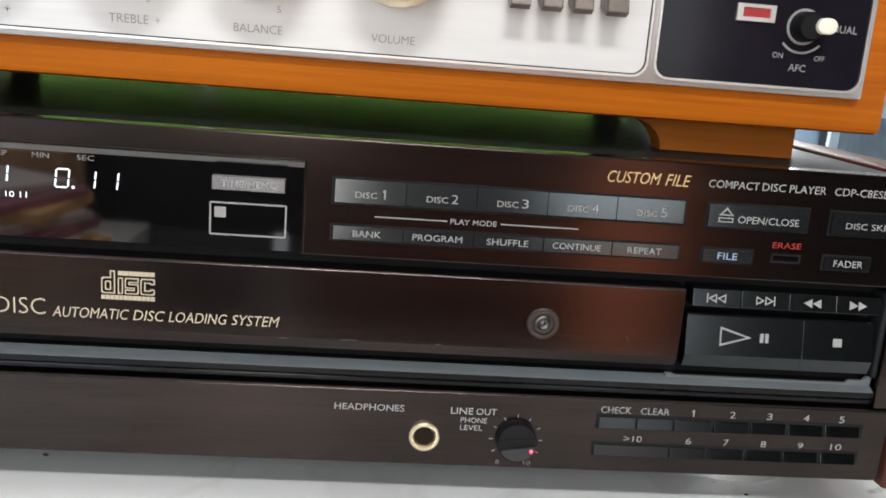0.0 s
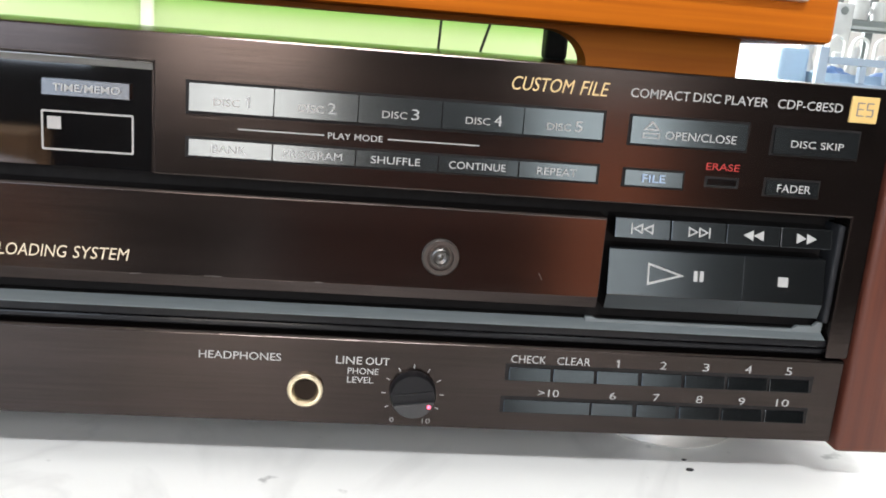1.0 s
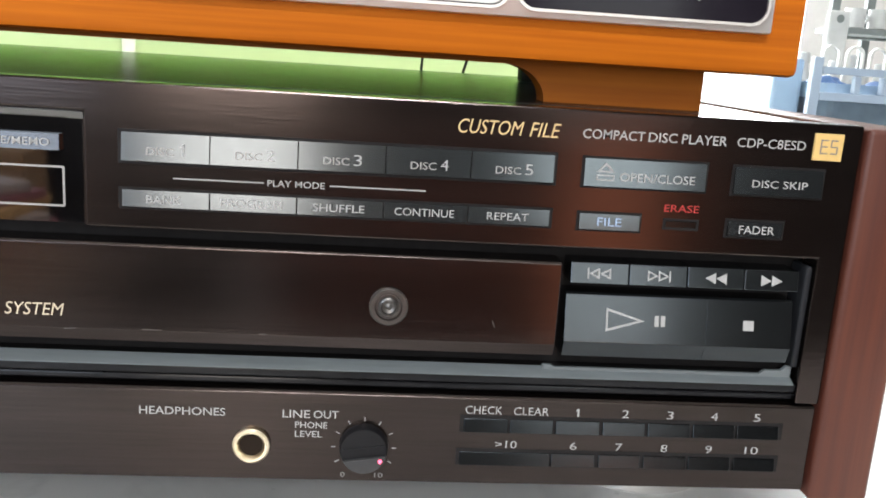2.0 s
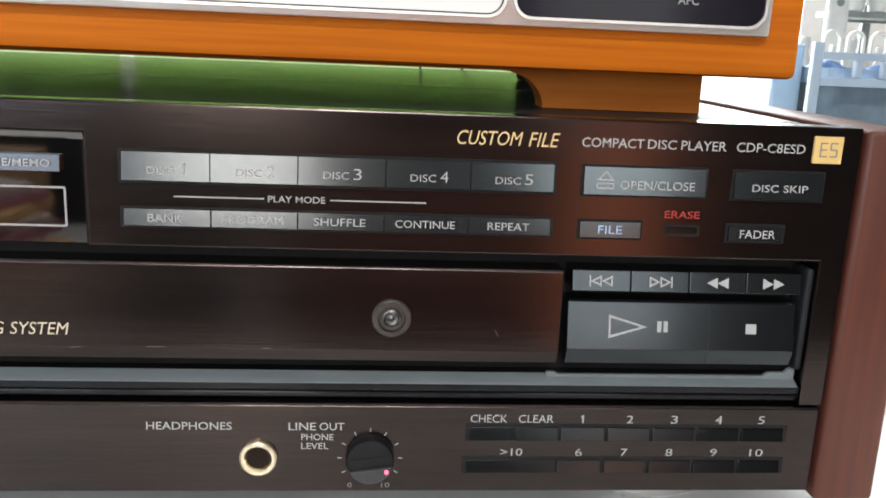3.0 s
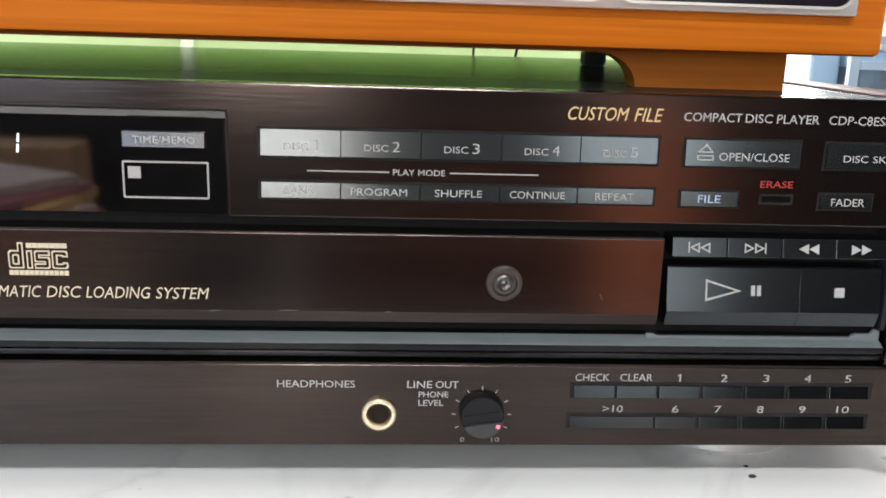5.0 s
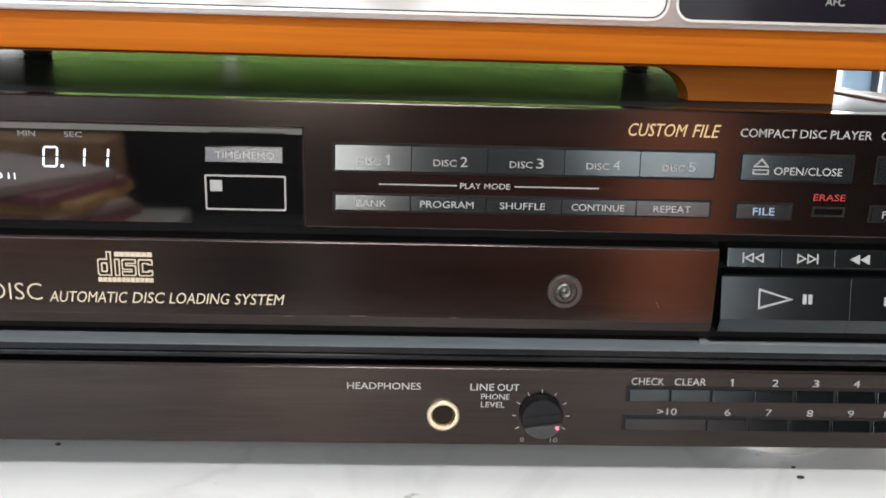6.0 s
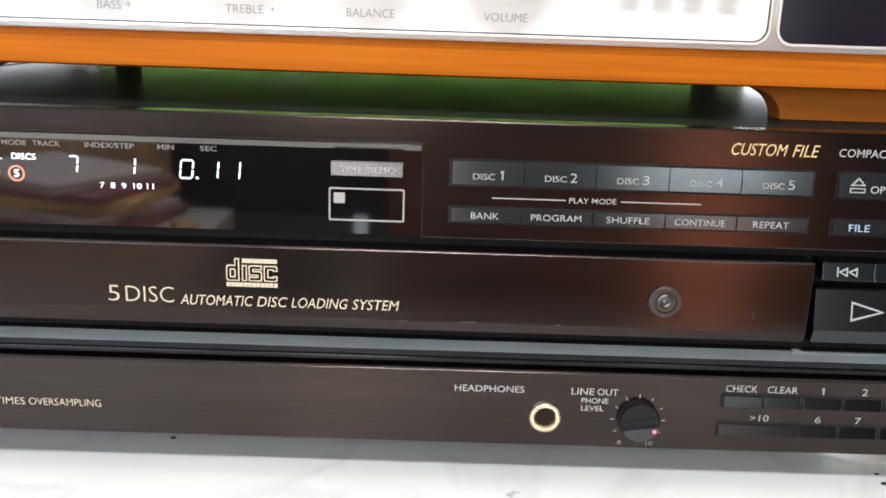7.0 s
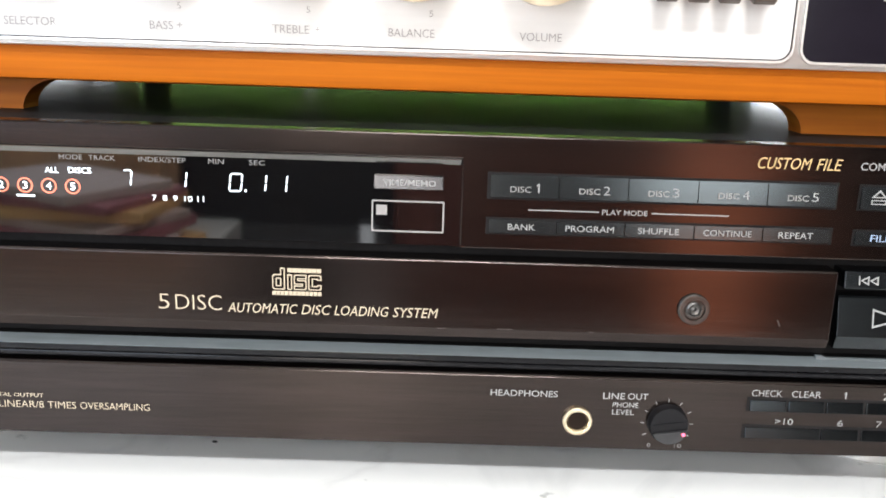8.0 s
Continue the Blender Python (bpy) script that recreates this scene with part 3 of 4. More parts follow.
for s, a, b, z0, z1, ta, tb, t0, t1, ink in (("OPEN/CLOSE", 119.3, 152.5, 103.5, 110.8, 128.9, 149.4, 105.1, 107.4, WHITEINK), ("DISC SKIP", 160.5, 185.2, 103.4, 110.6, 165.3, 180.9, 105.4, 107.4, WHITEINK),
                                              ("FILE", 119.2, 135.7, 91.8, 96.0, 124.0, 130.6, 92.9, 95.1, BLUEINK), ("FADER", 160.4, 175.8, 91.7, 95.8, 163.4, 173.4, 92.6, 94.8, WHITEINK)):
    B("slot", a - 0.7, b + 0.7, z0 - 0.7, z1 + 0.6, 0.0, BLACK)
    k = P("button", leaning(a, b, z0, z1, -0.0010), BUTTON)
    words = ((s, ta, tb),) if s != "DISC SKIP" else (("DISC", ta, 172.6), ("SKIP", 174.0, tb))
    for word, wa, wb in words:
        W(word, wa, wb, t0, t1, ink, -0.0010, 0, 0.010, k)
    if s == "OPEN/CLOSE":
        P("symbol", frame_plate([(0.1226, 0.1073), (0.1274, 0.1073), (0.1250, 0.1099)], [(0.1234, 0.10765), (0.1266, 0.10765), (0.1250, 0.1092)], -0.00115, -0.0009), WHITEINK, "", False, k)
        P("symbol", frame_plate([(0.1226, 0.1051), (0.1274, 0.1051), (0.1274, 0.1066), (0.1226, 0.1066)], [(0.12295, 0.1054), (0.12705, 0.1054), (0.12705, 0.1063), (0.12295, 0.1063)], -0.00115, -0.0009), WHITEINK, "", False, k)
W("ERASE", 142.3, 152.0, 97.4, 99.4, REDINK, 0, 0, 0.015)
B("slot", 142.4, 152.4, 92.5, 95.6, 0.0, BLACK)
P("button", box(*mm(143.0, 151.8), -0.0003, 0.0010, *mm(93.0, 95.0), 0.0002), KEY)

# transport keys, their faces leaning back
def leaned(ob, z0, slope=0.19):
    for v in ob.data.vertices:
        v.co.y += max(0.0, v.co.z - z0) * slope
    return ob


SX = (118.6, 135.1, 151.6, 167.9, 183.8)
for k in range(4):
    a, b = SX[k] + 0.15, SX[k + 1] - 0.2
    key = P("button", along_x([(0.0002, 0.0764), (0.00128, 0.0821), (0.0100, 0.0821), (0.0100, 0.0764)], a / 1000, b / 1000, 0.0002), PLAYKEY)
    c, z, y = (a + b) / 2, 79.2, 0.0002
    r = -1 if k in (0, 2) else 1
    for j in (-1, 1):
        cx = c + j * 1.55
        tri = [mm(cx - r * 1.5, z - 1.5), mm(cx - r * 1.5, z + 1.5), mm(cx + r * 1.5, z)]
        if k < 2:
            g = [mm(cx - r * 1.1, z - 0.85), mm(cx - r * 1.1, z + 0.85), mm(cx + r * 0.65, z)]
            leaned(P("symbol", frame_plate(tri, g, y - 0.00015, y + 0.0001), WHITEINK, "", False, key), 0.0764)
        else:
            leaned(P("symbol", along_y(tri, y - 0.00015, y + 0.0001), WHITEINK, "", False, key), 0.0764)
    if k < 2:
        leaned(B("symbol", c + r * 3.25 - 0.2, c + r * 3.25 + 0.2, z - 1.5, z + 1.5, y, WHITEINK, key), 0.0764)
PLAYPROFILE = [(0.0002, 0.0596), (0.00267, 0.0726), (0.0033, 0.0732), (0.0100, 0.0732), (0.0100, 0.0549), (0.0018, 0.0549)]
play = P("play_key", along_x(PLAYPROFILE, 0.1185, 0.15898, 0.00008), PLAYKEY, "wide dark grey play key")
stop = P("stop_key", along_x(PLAYPROFILE, 0.15902, 0.1840, 0.00008), PLAYKEY, "dark grey stop key")
leaned(P("symbol", frame_plate([mm(130.1, 62.7), mm(130.1, 69.2), mm(141.1, 65.9)], [mm(130.6, 63.5), mm(130.6, 68.4), mm(139.4, 65.9)], 0.00005, 0.0003), WHITEINK, "", False, play), 0.0596)
leaned(B("symbol", 144.0, 145.2, 64.5, 67.5, 0.0002, WHITEINK, play), 0.0596)
leaned(B("symbol", 145.8, 147.0, 64.5, 67.5, 0.0002, WHITEINK, play), 0.0596)
leaned(B("symbol", 169.7, 172.8, 64.3, 67.1, 0.0002, WHITEINK, stop), 0.0596)

# lower panel: headphone socket, level knob, number keys
YL = 0.0004
W("LINEAR/8 TIMES", -165.0, -138.6, 25.0, 27.5, CREAMINK, YL, 0, -0.006)
W("OVERSAMPLING", -137.2, -113.4, 25.0, 27.5, CREAMINK, YL, 0, -0.006)
W("DIGITAL OUTPUT", -170.0, -149.6, 28.9, 30.3, CREAMINK, YL, 0, 0.01)
W("HEADPHONES", 3.4, 26.4, 34.6, 36.9, WHITEINK, YL, 0, 0.012)
W("LINE", 41.9, 49.4, 34.6, 36.9, WHITEINK, YL, 0, 0.012)
W("OUT", 50.4, 57.3, 34.6, 36.9, WHITEINK, YL, 0, 0.012)
W("PHONE", 45.4, 54.3, 31.6, 33.5, WHITEINK, YL, 0, 0.012)
W("LEVEL", 45.4, 52.9, 28.9, 30.8, WHITEINK, YL, 0, 0.012)
jack = P("headphone_socket", lathe(0.0336, 0.0264, [(0.0051, YL), (0.0051, -0.0010), (0.0046, -0.0015), (0.0039, -0.0014), (0.0033, -0.0006), (0.0030, 0.0003)]), BRASS, "gold-plated socket ring", True)
# Shallow disc; the bore's shade is put into its dark brown colour.
P("socket_shade_disc", lathe(0.0336, 0.0264, [(0.0034, -0.0002), (0.0014, 0.0), (0.0, 0.0001)]), HOLE, "", False, jack)
knob = P("level_knob", lathe(0.0646, 0.0266, [(0.0068, YL), (0.0067, -0.0022), (0.0063, -0.0030), (0.0, -0.0030)]), KNOBBLACK, "small black level knob", True)
tilt = Matrix.Translation((0.0646, 0, 0.0266)) @ Matrix.Rotation(radians(-8), 4, "Y")
chord = [radians(198 + 144 * k / 18) for k in range(19)]
grip = along_y([(0.0062 * math.cos(a), 0.0062 * math.sin(a)) for a in chord], -0.0042, -0.0029, 0.0002)
bmesh.ops.transform(grip, matrix=tilt, verts=grip.verts)
P("pointer_plate", grip, KNOBGREY, "dark grey pointer plate", False, knob)
ridge = along_y(rounded(-0.0056, 0.0056, 0.0006, 0.0012, 0.00028, 3), -0.0034, -0.0029, 0.0001)
bmesh.ops.transform(ridge, matrix=tilt, verts=ridge.verts)
P("ridge", ridge, KNOBBLACK, "", False, knob)
P("led", lathe(0.0692, 0.0243, [(0.0006, -0.0043), (0.0005, -0.0048), (0.0, -0.0049)], 12), LEDGLOW, "glowing pink-red pointer light", True, knob)
for k in range(9):
    a = radians(210 - 30 * k)
    bm = along_y([mm(7.9, -0.13), mm(9.1, -0.13), mm(9.1, 0.13), mm(7.9, 0.13)], YL - 0.00012, YL + 0.0001)
    bmesh.ops.transform(bm, matrix=Matrix.Translation((0.0646, 0, 0.0262)) @ Matrix.Rotation(-a, 4, "Y"), verts=bm.verts)
    P("tick", bm, WHITEINK)
W("0", 58.4, 59.6, 17.1, 18.6, DIMINK, YL, 0, 0.01)
W("10", 67.9, 70.3, 17.1, 18.6, DIMINK, YL, 0, 0.01)
R1 = [(92.3, 104.8), (105.5, 117.8), (118.6, 131.2), (132.2, 144.5), (145.4, 157.8), (158.7, 171.1), (171.8, 184.4)]
R2 = [(91.6, 117.6), (118.1, 130.8), (131.9, 144.1), (145.1, 157.8), (158.5, 171.0), (172.0, 184.5)]
B("slot", 91.2, 185.6, 31.7, 36.9, YL, BLACK)
B("slot", 90.6, 185.6, 21.7, 26.8, YL, BLACK)
L1 = (("CHECK", 92.6, 103.0), ("CLEAR", 106.3, 116.3), ("1", 123.9, 125.3), ("2", 137.5, 139.5), ("3", 150.6, 152.6), ("4", 163.7, 165.8), ("5", 176.5, 178.5))
L2 = ((">10", 101.6, 107.9), ("6", 123.3, 125.3), ("7", 136.6, 138.6), ("8", 150.0, 152.0), ("9", 163.3, 165.3), ("10", 175.2, 179.2))
for row, z0, z1, labels, t0, t1 in ((R1, 32.0, 35.9, L1, 37.2, 39.6), (R2, 22.0, 25.8, L2, 27.0, 29.3)):
    for (a, b), (s, ta, tb) in zip(row, labels):
        P("key", along_x([(YL + 0.001, z0 / 1000), (YL - 0.0012, z0 / 1000), (YL - 0.0003, z1 / 1000), (YL + 0.001, z1 / 1000)], a / 1000, b / 1000, 0.0002), KEY)
        if s == "1":
            figure_one((ta + tb) / 2, t0, t1, YL + 0.0001)
        else:
            W(s, ta, tb, t0, t1, WHITEINK, YL, 0, 0.002)
for fx in (0.1585, -0.198):
    for fy in (0.052, 0.33):
        P("foot", lathe_z(fx, fy, [(0.0265, 0.0), (0.0275, 0.001), (0.0275, 0.0058), (0.0262, 0.0068), (0.020, 0.0070), (0.018, 0.0182)]), SILVER, "round silver isolation foot", True)

# ---------------------------------------------------------------- receiver on top
amp = empty("stereo_receiver", (-0.028, 0.17, 0.1226), "vintage stereo receiver in an orange teak cabinet, white faceplate", "receiver")
AX0, AX1, AZ0, AZ1, AY = -0.240, 0.1845, 0.1347, 0.2850, 0.0210


def A(name, bm, mat, label="", smooth=False, parent=None):
    ob = part(name, bm, mat, parent or amp, label, smooth)
    if not parent:
        shift(ob, amp)
    return ob


A("cabinet", box(AX0, AX1, AY, 0.0330, AZ0, AZ1, 0.0020, 2), TEAK, "orange-brown teak veneer cabinet front", True)
A("shell", box(AX0 + 0.0150, AX1 - 0.0150, 0.0332, 0.330, 0.1580, AZ1), TEAKDARK, "brown teak cabinet body with a raised underside")
for a in (AX0, AX1 - 0.0148):
    A("side_board", box(a, a + 0.0148, 0.0332, 0.330, AZ0, AZ1, 0.0010), TEAK, "teak veneer side board")
arch = []
for i in range(11):
    a = radians(90 * i / 10)
    arch.append((0.1025 + 0.0130 * math.cos(a), 0.1226 + 0.0108 * math.sin(a)))
left = [(-0.0535 - x, z) for x, z in arch]
A("plinth", along_y([(-0.2195, 0.1226), *left, *arch[::-1], (0.1655, 0.1226), (0.1655, 0.1346), (0.1655, 0.1578), (-0.2195, 0.1578)], 0.0440, 0.0560), TEAKDARK, "brown teak plinth board with an arched cut-out")
for a in (0.1405, -0.190):
    A("foot", box(a, a + 0.012, 0.236, 0.250, 0.1226, 0.1578, 0.002), RUBBER, "black rubber rear foot")
# trim frame with two fields
ZT = 0.276
FR = (-0.229, 0.1735, 0.1462, ZT)
f1 = rounded(-0.2265, 0.0978, 0.1488, ZT - 0.0026, 0.0045)
f2 = rounded(0.1012, 0.1708, 0.1488, ZT - 0.0026, 0.0045)
A("trim_frame", box(*FR[:2], 0.0178, AY + 0.001, *FR[2:], 0.0009), SILVER, "satin silver trim frame", True)
face = A("faceplate", along_y(f1, 0.0171, 0.0182, 0.0003), FACEPLATE, "white aluminium faceplate", False)
glass = A("tuner_panel", along_y(f2, 0.0171, 0.0182, 0.0003), NAVY, "glossy near-black tuner panel")
A("gasket", frame_plate(f1, rounded(-0.2261, 0.0974, 0.1492, ZT - 0.0030, 0.0042), 0.0169, 0.0172), BLACK, "thin dark seam round the faceplate")
A("trim_bead", frame_plate(rounded(-0.2273, 0.0986, 0.1480, ZT - 0.0018, 0.0052), f1, 0.0166, 0.0180), SILVER)
A("trim_bead", frame_plate(rounded(0.1004, 0.1716, 0.1480, ZT - 0.0018, 0.0052), f2, 0.0166, 0.0180), SILVER)


def AW(s, x0, x1, z0, z1, mat, y=0.0171, bold=-0.005):
    return shift(text(s, x0, x1, z0, z1, y, mat, amp, 0, bold), amp)


for s, a, b in (("SELECTOR", -160.0, -143.0), ("BASS", -112.5, -105.0), ("TREBLE", -72.5, -60.5), ("BALANCE", -34.5, -19.5), ("VOLUME", 8.4, 22.2)):
    AW(s, a, b, 152.6, 155.2, GREYINK)
AW("+", -103.6, -101.8, 153.2, 155.0, GREYINK)
AW("+", -58.4, -57.0, 153.2, 154.8, GREYINK)
for cx in (-0.1515, -0.1085, -0.0665, -0.0265, 0.0158):
    A("knob", lathe(cx, 0.1805, [(0.0168, 0.0171), (0.0168, 0.0140), (0.0150, 0.0132), (0.0148, -0.0010), (0.0138, -0.0022), (0.0, -0.0022)], 48), GOLDKNOB, "round champagne metal knob", True)
for cx in (-0.1085, -0.0665, -0.0265):
    AW("5", cx * 1000 + 5.2, cx * 1000 + 6.4, 159.2, 161.2, GREYINK)
for a, b in ((50.3, 56.7), (60.3, 66.7), (70.1, 76.3), (80.6, 87.4)):
    A("lever", along_x([(0.0171, 0.1690), (0.0171, 0.1830), (0.0095, 0.1800), (0.0060, 0.1672), (0.0085, 0.1660)], a / 1000, b / 1000, 0.0004), LEVER, "brown-grey metal lever switch")
lampw = A("lamp_window", frame_plate([mm(125.6, 168.7), mm(138.5, 168.7), mm(138.5, 174.1), mm(125.6, 174.1)], [mm(127.6, 170.0), mm(136.8, 170.0), mm(136.8, 173.0), mm(127.6, 173.0)], 0.0160, 0.0174), SILVER, "silver framed indicator window")
A("lens", box(*mm(127.5, 136.9), 0.0166, 0.0173, *mm(169.9, 173.1)), REDGLASS, "dull red lens", False, lampw)
tk = A("tuning_switch", lathe(0.1490, 0.1683, [(0.0048, 0.0171), (0.0046, 0.0115), (0.0040, 0.0105), (0.0, 0.0105)]), KNOBBLACK, "black rotary switch with a cream pointer", True)
A("pointer", along_y(rounded(0.1497, 0.1563, 0.1660, 0.1712, 0.0024, 4), 0.0085, 0.0125, 0.0008), CREAMCAP, "cream pointer cap", True, tk)
A("ring_mark", arc_band(0.1490, 0.1683, 0.0050, 0.0058, 60, 330, 0.0169, 0.0173), WHITEINK)
A("ring_mark", arc_band(0.1490, 0.1683, 0.0080, 0.0087, 222, 318, 0.0169, 0.0173), WHITEINK)
AW("ON", 139.9, 143.4, 157.8, 159.6, WHITEINK, 0.0171, 0.01)
AW("OFF", 154.2, 157.8, 157.7, 159.4, WHITEINK, 0.0171, 0.01)
AW("AFC", 145.9, 151.8, 153.9, 156.2, WHITEINK, 0.0171, 0.01)
AW("MANUAL", 153.8, 167.3, 167.2, 169.6, WHITEINK, 0.0171, 0.01)

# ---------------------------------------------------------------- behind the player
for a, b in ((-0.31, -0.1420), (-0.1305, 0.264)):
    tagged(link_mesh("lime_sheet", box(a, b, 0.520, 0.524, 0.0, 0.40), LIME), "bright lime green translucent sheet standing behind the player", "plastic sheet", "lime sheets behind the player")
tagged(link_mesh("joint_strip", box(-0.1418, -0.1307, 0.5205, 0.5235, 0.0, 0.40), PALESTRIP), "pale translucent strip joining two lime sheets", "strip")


tub = empty("storage_tub", (0.78, 0.93, 0), "slate grey plastic tub with a pale blue rim on the table", "tub")
outer_t, inner_t = rounded(0.642, 0.96, -0.07, 0.07, 0.02, 4), rounded(0.647, 0.955, -0.065, 0.065, 0.017, 4)
bm = frame_plate(outer_t, inner_t, 0.004, 0.109)
for v in bm.verts:
    v.co = Vector((v.co.x, 0.93 + v.co.z, v.co.y))
shift(part("wall", bm, SLATE, tub), tub)
shift(part("base", box(0.65, 0.95, 0.87, 0.99, 0.0, 0.004), SLATE, tub), tub)
bm = frame_plate(rounded(0.632, 0.97, -0.08, 0.08, 0.025, 4), inner_t, 0.1092, 0.129)
for v in bm.verts:
    v.co = Vector((v.co.x, 0.93 + v.co.z, v.co.y))
shift(part("rim", bm, PALEBLUE, tub, "pale blue rim"), tub)
for cx, cz, rr, mat, lab in ((0.676, 0.118, 0.030, BLUEBIN, "crumpled blue cloth in the tub"), (0.76, 0.112, 0.035, BLUEBIN, "crumpled blue cloth in the tub")):
    bm = bmesh.new()
    bmesh.ops.create_icosphere(bm, subdivisions=4, radius=1)
    for v in bm.verts:
        v.co = v.co * (1 + 0.35 * noise.noise(v.co * 2.2 + Vector((cx * 50, 0, 0))))
        v.co = Vector((cx + v.co.x * rr, 0.93 + v.co.y * rr, cz + v.co.z * rr * 0.6))
    tagged(link_mesh("cloth", bm, mat, None, "", True), lab, "cloth", "cloths in the tub")
tagged(link_mesh("pale_blue_box", box(0.588, 0.628, 0.90, 0.98, 0.0, 0.158, 0.004), PALEBLUE), "pale blue plastic box standing on the table", "box")
for k in range(11):
    bx = 0.652 + k * 0.024
    bottle = empty("bottle", (bx, 1.05, 0), "white plastic bottle with a ribbed cap", "bottle", "white bottles")
    h = 0.118 + 0.010 * (k % 3)
    shift(part("body", lathe_z(bx, 1.05, [(0.0098, 0.0), (0.0105, 0.003), (0.0105, h), (0.0075, h + 0.012), (0.0070, h + 0.017)], 20), OFFWHITE, bottle, "", True), bottle)
    shift(part("cap", lathe_z(bx, 1.05, [(0.0082, h + 0.017), (0.0082, h + 0.031), (0.007, h + 0.033)], 16), OFFWHITE, bottle), bottle)
rack = empty("wire_rack", (0.85, 1.2, 0), "grey metal rack with crossing bars", "rack")
for k in range(5):
    shift(part("bar", box(0.81 + k * 0.06, 0.824 + k * 0.06, 1.200, 1.212, 0.0, 0.60, 0.001), RACKGREY, rack), rack)
for z in (0.05, 0.20, 0.30, 0.42):
    shift(part("rail", box(0.80, 1.08, 1.188, 1.1998, z, z + 0.014, 0.001), RACKGREY, rack), rack)

shift(part("shelf_board", box(0.78, 1.08, 1.100, 1.1878, 0.204, 0.213, 0.001), RACKGREY, rack), rack)
for mx in (0.812, 0.851, 0.905):
    mug = empty("mug", (mx, 1.13, 0.213), "white ceramic mug on the rack shelf", "mug", "white mugs on the rack")
    shift(part("cup", lathe_z(mx, 1.13, [(0.0120, 0.2131), (0.0150, 0.2150), (0.0155, 0.2440), (0.0140, 0.2440), (0.0135, 0.2200), (0.0, 0.2190)], 24), OFFWHITE, mug, "", True), mug)
    bm = arc_band(mx + 0.0150, 0.2290, 0.0050, 0.0080, -100, 100, 1.1280, 1.1320, 12)
    shift(part("handle", bm, OFFWHITE, mug), mug)
jug = empty("canister", (0.765, 1.11, 0), "tall white plastic canister with a dark hanging hole", "canister")
shift(part("body", box(0.748, 0.782, 1.085, 1.098, 0.0, 0.236, 0.005, 3), OFFWHITE, jug, "", True), jug)
shift(part("hole", lathe(0.765, 0.224, [(0.0062, 1.0842), (0.0, 1.0841)], 16), RACKGREY, jug), jug)
cart = empty("dish_stand", (0.70, 0.83, 0), "pale blue-white plastic stand with posts and two rails", "stand")
for px, z0, z1 in ((0.599, 0.0, 0.160), (0.655, 0.1182, 0.1398), (0.690, 0.1182, 0.1398), (0.716, 0.1182, 0.1398), (0.760, 0.1182, 0.1398)):
    shift(part("post", box(px, px + (0.0125 if z0 == 0 else 0.0080), 0.8200, 0.8300, z0, z1, 0.0015), PALEWHITE, cart), cart)
for z0, z1 in ((0.108, 0.118), (0.140, 0.149)):
    shift(part("rail", box(0.6117, 0.98, 0.8200, 0.8300, z0, z1, 0.001), PALEWHITE, cart), cart)
for k in range(3):
    hx = 0.622 + 0.030 * k
    bm = arc_band(hx, 0.164, 0.0085, 0.0115, 0, 180, 0.8225, 0.8275, 14)
    for q in (hx - 0.0100, hx + 0.0100):
        bmesh.ops.create_cube(bm, size=1, matrix=Matrix.Translation((q, 0.8250, 0.1565)) @ Matrix.Diagonal((0.003, 0.005, 0.0148, 1)))
    shift(part("loop", bm, OFFWHITE, cart, "white wire loop"), cart)

# window in the far wall, with bright sky outside
SKY = material("overcast_daylight", (0.93, 0.97, 1.0), 0.9, emit=1.6)
tagged(link_mesh("backdrop", box(-1.33, 1.09, 1.893, 1.897, -0.21, 1.31), SKY), "bright overcast sky outside the window", kind="structure")
win = tagged(link_mesh("window_1", frame_plate([(-1.40, -0.28), (1.16, -0.28), (1.16, 1.38), (-1.40, 1.38)], [(-1.33, -0.21), (1.09, -0.21), (1.09, 1.31), (-1.33, 1.31)], 1.86, 1.9), WHITEPLASTIC), "bright white framed window in the far wall", kind="structure")
for x in (-0.90, -0.28, 0.56):
    part("mullion", box(x, x + 0.04, 1.855, 1.875, -0.21, 1.31), WHITEPLASTIC, win)

# grey reflector added on the lower wall and a frame round the highlight lamps
# Lighter than the dark wall, added so the drawer front reflects some brightness.
LOWREFLECTOR = material("grey_reflector_paint", (0.10, 0.10, 0.10), 0.6, 0, 25, 0.08)
structure("low_reflector", box(X0R, 0.36, Y0R, Y0R + 0.018, Z0R, -0.27), LOWREFLECTOR, "unseen grey panel added low on the wall to brighten the drawer front")
# Unseen frame added as a setting for the right-hand highlight lamps.
structure("lamp_frame", frame_plate([(0.37, Z0R), (0.77, Z0R), (0.77, 1.16), (0.37, 1.16)], [(0.40, Z0R + 0.02), (0.74, Z0R + 0.02), (0.74, 1.12), (0.40, 1.12)], Y0R, Y0R + 0.025), WOODDARK, "dark frame, unseen, added round the highlight lamps behind the camera")
REDWOOD = material("reddish_brown_wood", (0.20, 0.060, 0.040), 0.45, 0, 40, 0.3, stretch=(1, 1, 0.15))
cupboard = empty("cupboard", (0.12, -1.52, Z0R), "reddish-brown wooden cupboard standing against the wall", "cupboard")
shift(part("body", box(-0.110, 0.350, -1.580, -1.462, Z0R, -0.060, 0.003), REDWOOD, cupboard), cupboard)
for a, b, kx in ((-0.106, 0.1185, 0.100), (0.1215, 0.346, 0.140)):
    door = shift(part("door", box(a, b, -1.4618, -1.444, Z0R + 0.03, -0.068, 0.003), REDWOOD, cupboard), cupboard)
    bm = lathe(kx, -0.38, [(0.010, -1.4438), (0.014, -1.436), (0.012, -1.428), (0.0, -1.427)], 20)
    part("knob", bm, STEEL, door, "small metal knob")
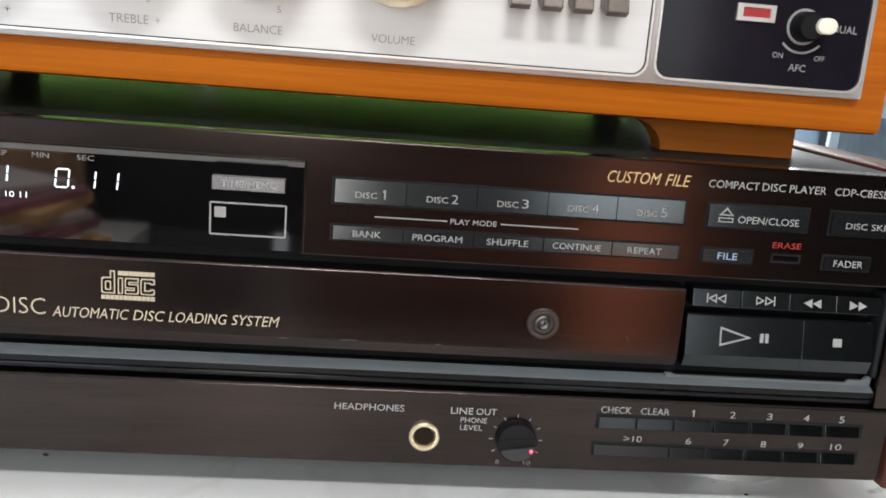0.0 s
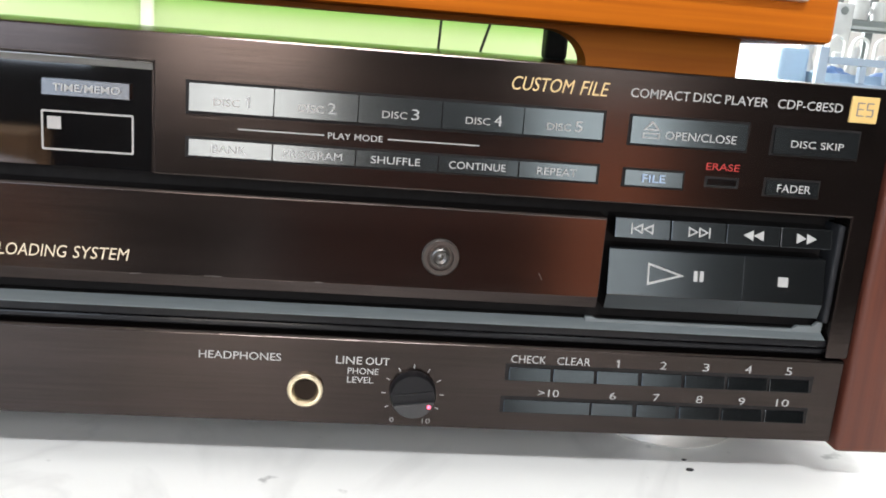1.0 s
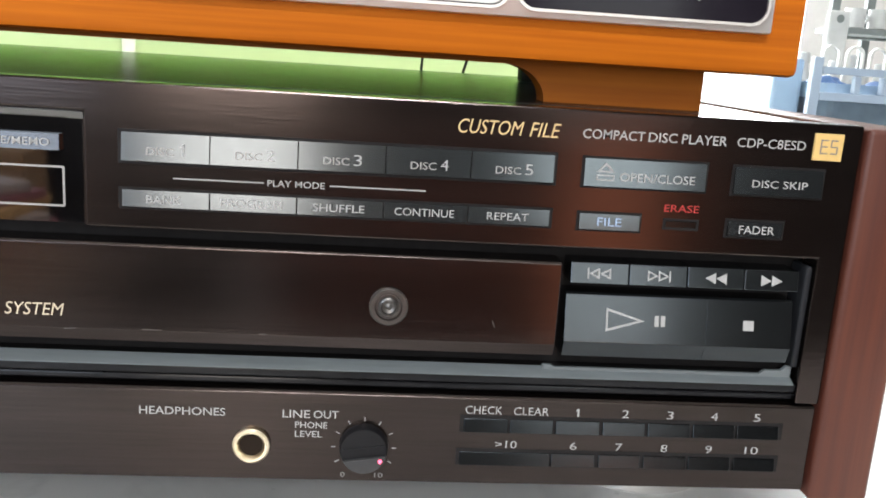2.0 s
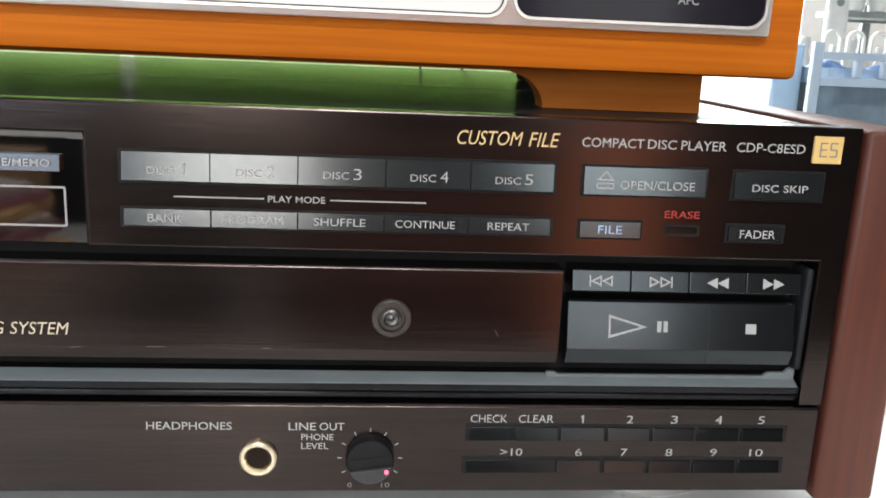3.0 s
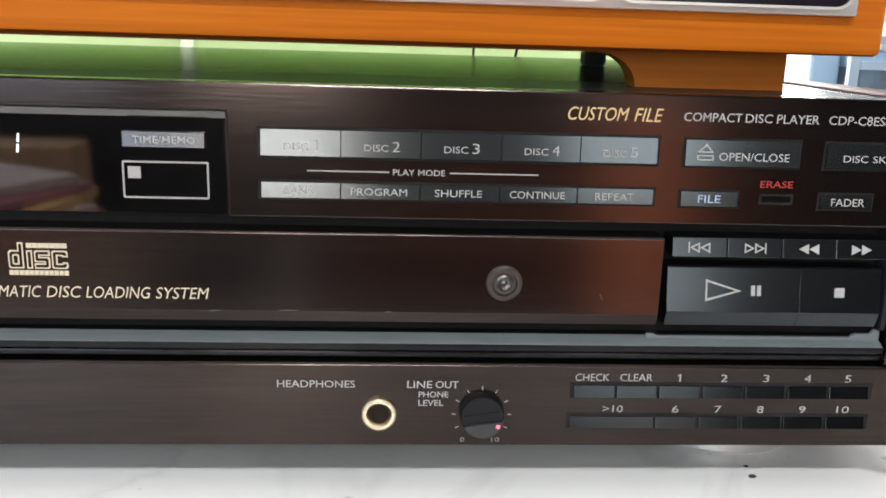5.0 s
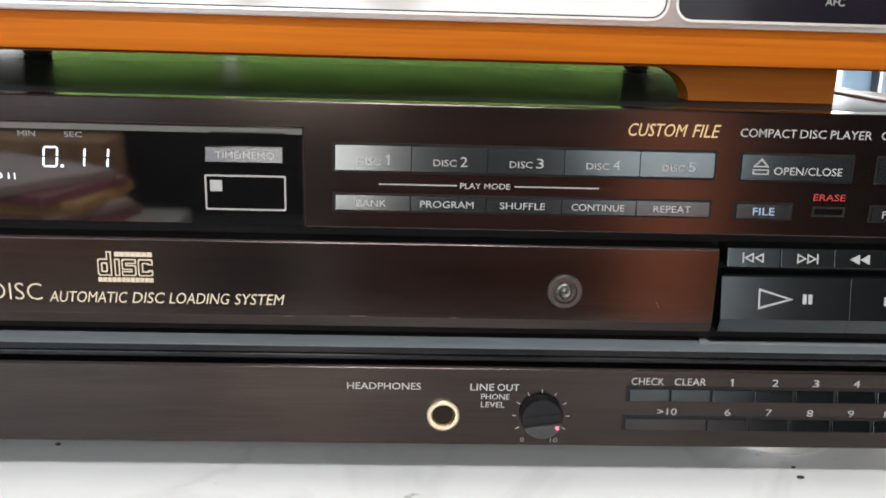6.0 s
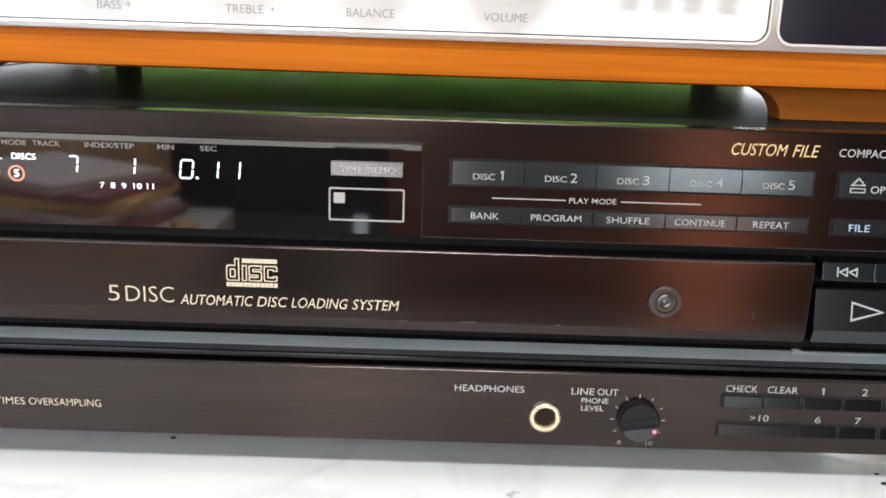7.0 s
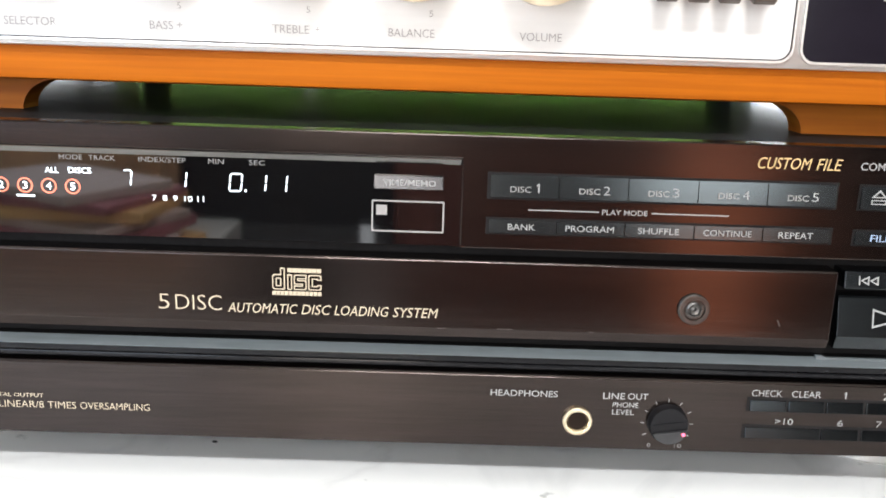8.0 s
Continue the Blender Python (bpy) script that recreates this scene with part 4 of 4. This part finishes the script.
# furniture behind the camera, mirrored in the display window
# Unseen support for the books, white so the left panels reflect more brightness.
shelf = tagged(link_mesh("low_cabinet", box(-1.50, -0.44, -1.55, -1.08, Z0R, -0.25, 0.005), WHITEPLASTIC), "low white cabinet, unseen, added under the books to brighten the left panels", "cabinet")
tagged(link_mesh("carton", box(-0.98, -0.56, -1.52, -1.40, -0.25, -0.09, 0.004), CARTON), "brown cardboard box on the low cabinet", "box")
z = -0.25
for k, (w, h, mat, turn, lab) in enumerate(((0.42, 0.03, OCHRE, 8, "thick ochre book in a stack"), (0.38, 0.018, PAPER, -14, "pinkish white book in a stack"), (0.38, 0.02, PLUM, 14, "dull purple book in a stack"), (0.36, 0.016, PAPER, 24, "pinkish white book in a stack"), (0.36, 0.02, OCHRE, 3, "ochre book in a stack"), (0.34, 0.016, PLUM, 18, "dull purple book in a stack"), (0.30, 0.018, PAPER, 32, "pinkish white book on top of a stack"))):
    bm = box(-w / 2, w / 2, -0.11, 0.11, 0.0, h - 0.0004, 0.003)
    bmesh.ops.transform(bm, matrix=Matrix.Translation((-0.67, -1.22, z)) @ Matrix.Rotation(radians(turn), 4, "Z"), verts=bm.verts)
    tagged(link_mesh("book", bm, mat), lab, "book", "books on the low cabinet")
    z += h
lampob = empty("pendant_lamp", (0.02, -1.36, 1.46), "white pendant lamp hanging from the ceiling", "lamp")
bm = lathe_z(0, 0, [(0.30, 0.0), (0.26, 0.06), (0.10, 0.12), (0.03, 0.14), (0.005, 0.15), (0.005, 0.288)], 32)
bmesh.ops.transform(bm, matrix=Matrix.Translation((0.02, -1.36, 1.46)), verts=bm.verts)
shift(part("shade", bm, WHITEPLASTIC, lampob, "", True), lampob)

# wires behind the plinth
for path in (((0.150, 0.46, 0.0011), (0.128, 0.44, 0.10), (0.137, 0.43, 0.150), (0.150, 0.40, 0.215)), ((0.090, 0.47, 0.0011), (0.099, 0.465, 0.10), (0.1010, 0.46, 0.150), (0.098, 0.44, 0.215))):
    wire = bpy.data.curves.new("wire", "CURVE")
    wire.dimensions, wire.bevel_depth, wire.bevel_resolution = "3D", 0.0011, 2
    sp = wire.splines.new("BEZIER")
    sp.bezier_points.add(3)
    for bp_, co in zip(sp.bezier_points, path):
        bp_.co = co
        bp_.handle_left_type = bp_.handle_right_type = "AUTO"
    wire.materials.append(RUBBER)
    tagged(new("signal_wire", wire), "thin black signal wire rising from the table", "cable", "signal wires behind the player")

# scuffs on the drawer and crumbs on the table
for x, z, w, a in ((98.5, 63.0, 2.2, -62), (7.0, 57.9, 5.0, 0), (-14.0, 57.6, 3.0, 4), (36.0, 57.8, 2.0, 0)):
    bm = along_y([mm(-w / 2, -0.09), mm(w / 2, -0.05), mm(w / 2, 0.06), mm(-w / 2, 0.09)], -0.00002, 0.0002)
    bmesh.ops.transform(bm, matrix=Matrix.Translation((x / 1000, 0.00028, (z + 0.7) / 1000)) @ Matrix.Rotation(-radians(a), 4, "Y"), verts=bm.verts)
    P("scuff", bm, SCUFF, "", False, drawer)
for x, y, r in ((0.1556, 0.0095, 0.0009), (0.1595, 0.0265, 0.0010), (0.1562, 0.0165, 0.0006), (-0.0990, 0.0276, 0.0007)):
    bm = bmesh.new()
    bmesh.ops.create_icosphere(bm, subdivisions=2, radius=r)
    for v in bm.verts:
        v.co = Vector((x + v.co.x * 1.5, y + v.co.y, r * 0.45 + v.co.z * 0.5)) + noise.noise_vector(v.co * 900 + Vector((x * 700, 0, 0))) * r * 0.25
    tagged(link_mesh("crumb", bm, RUBBER, None, "", True), "tiny dark crumb on the marble table", "crumb", "crumbs on the table")
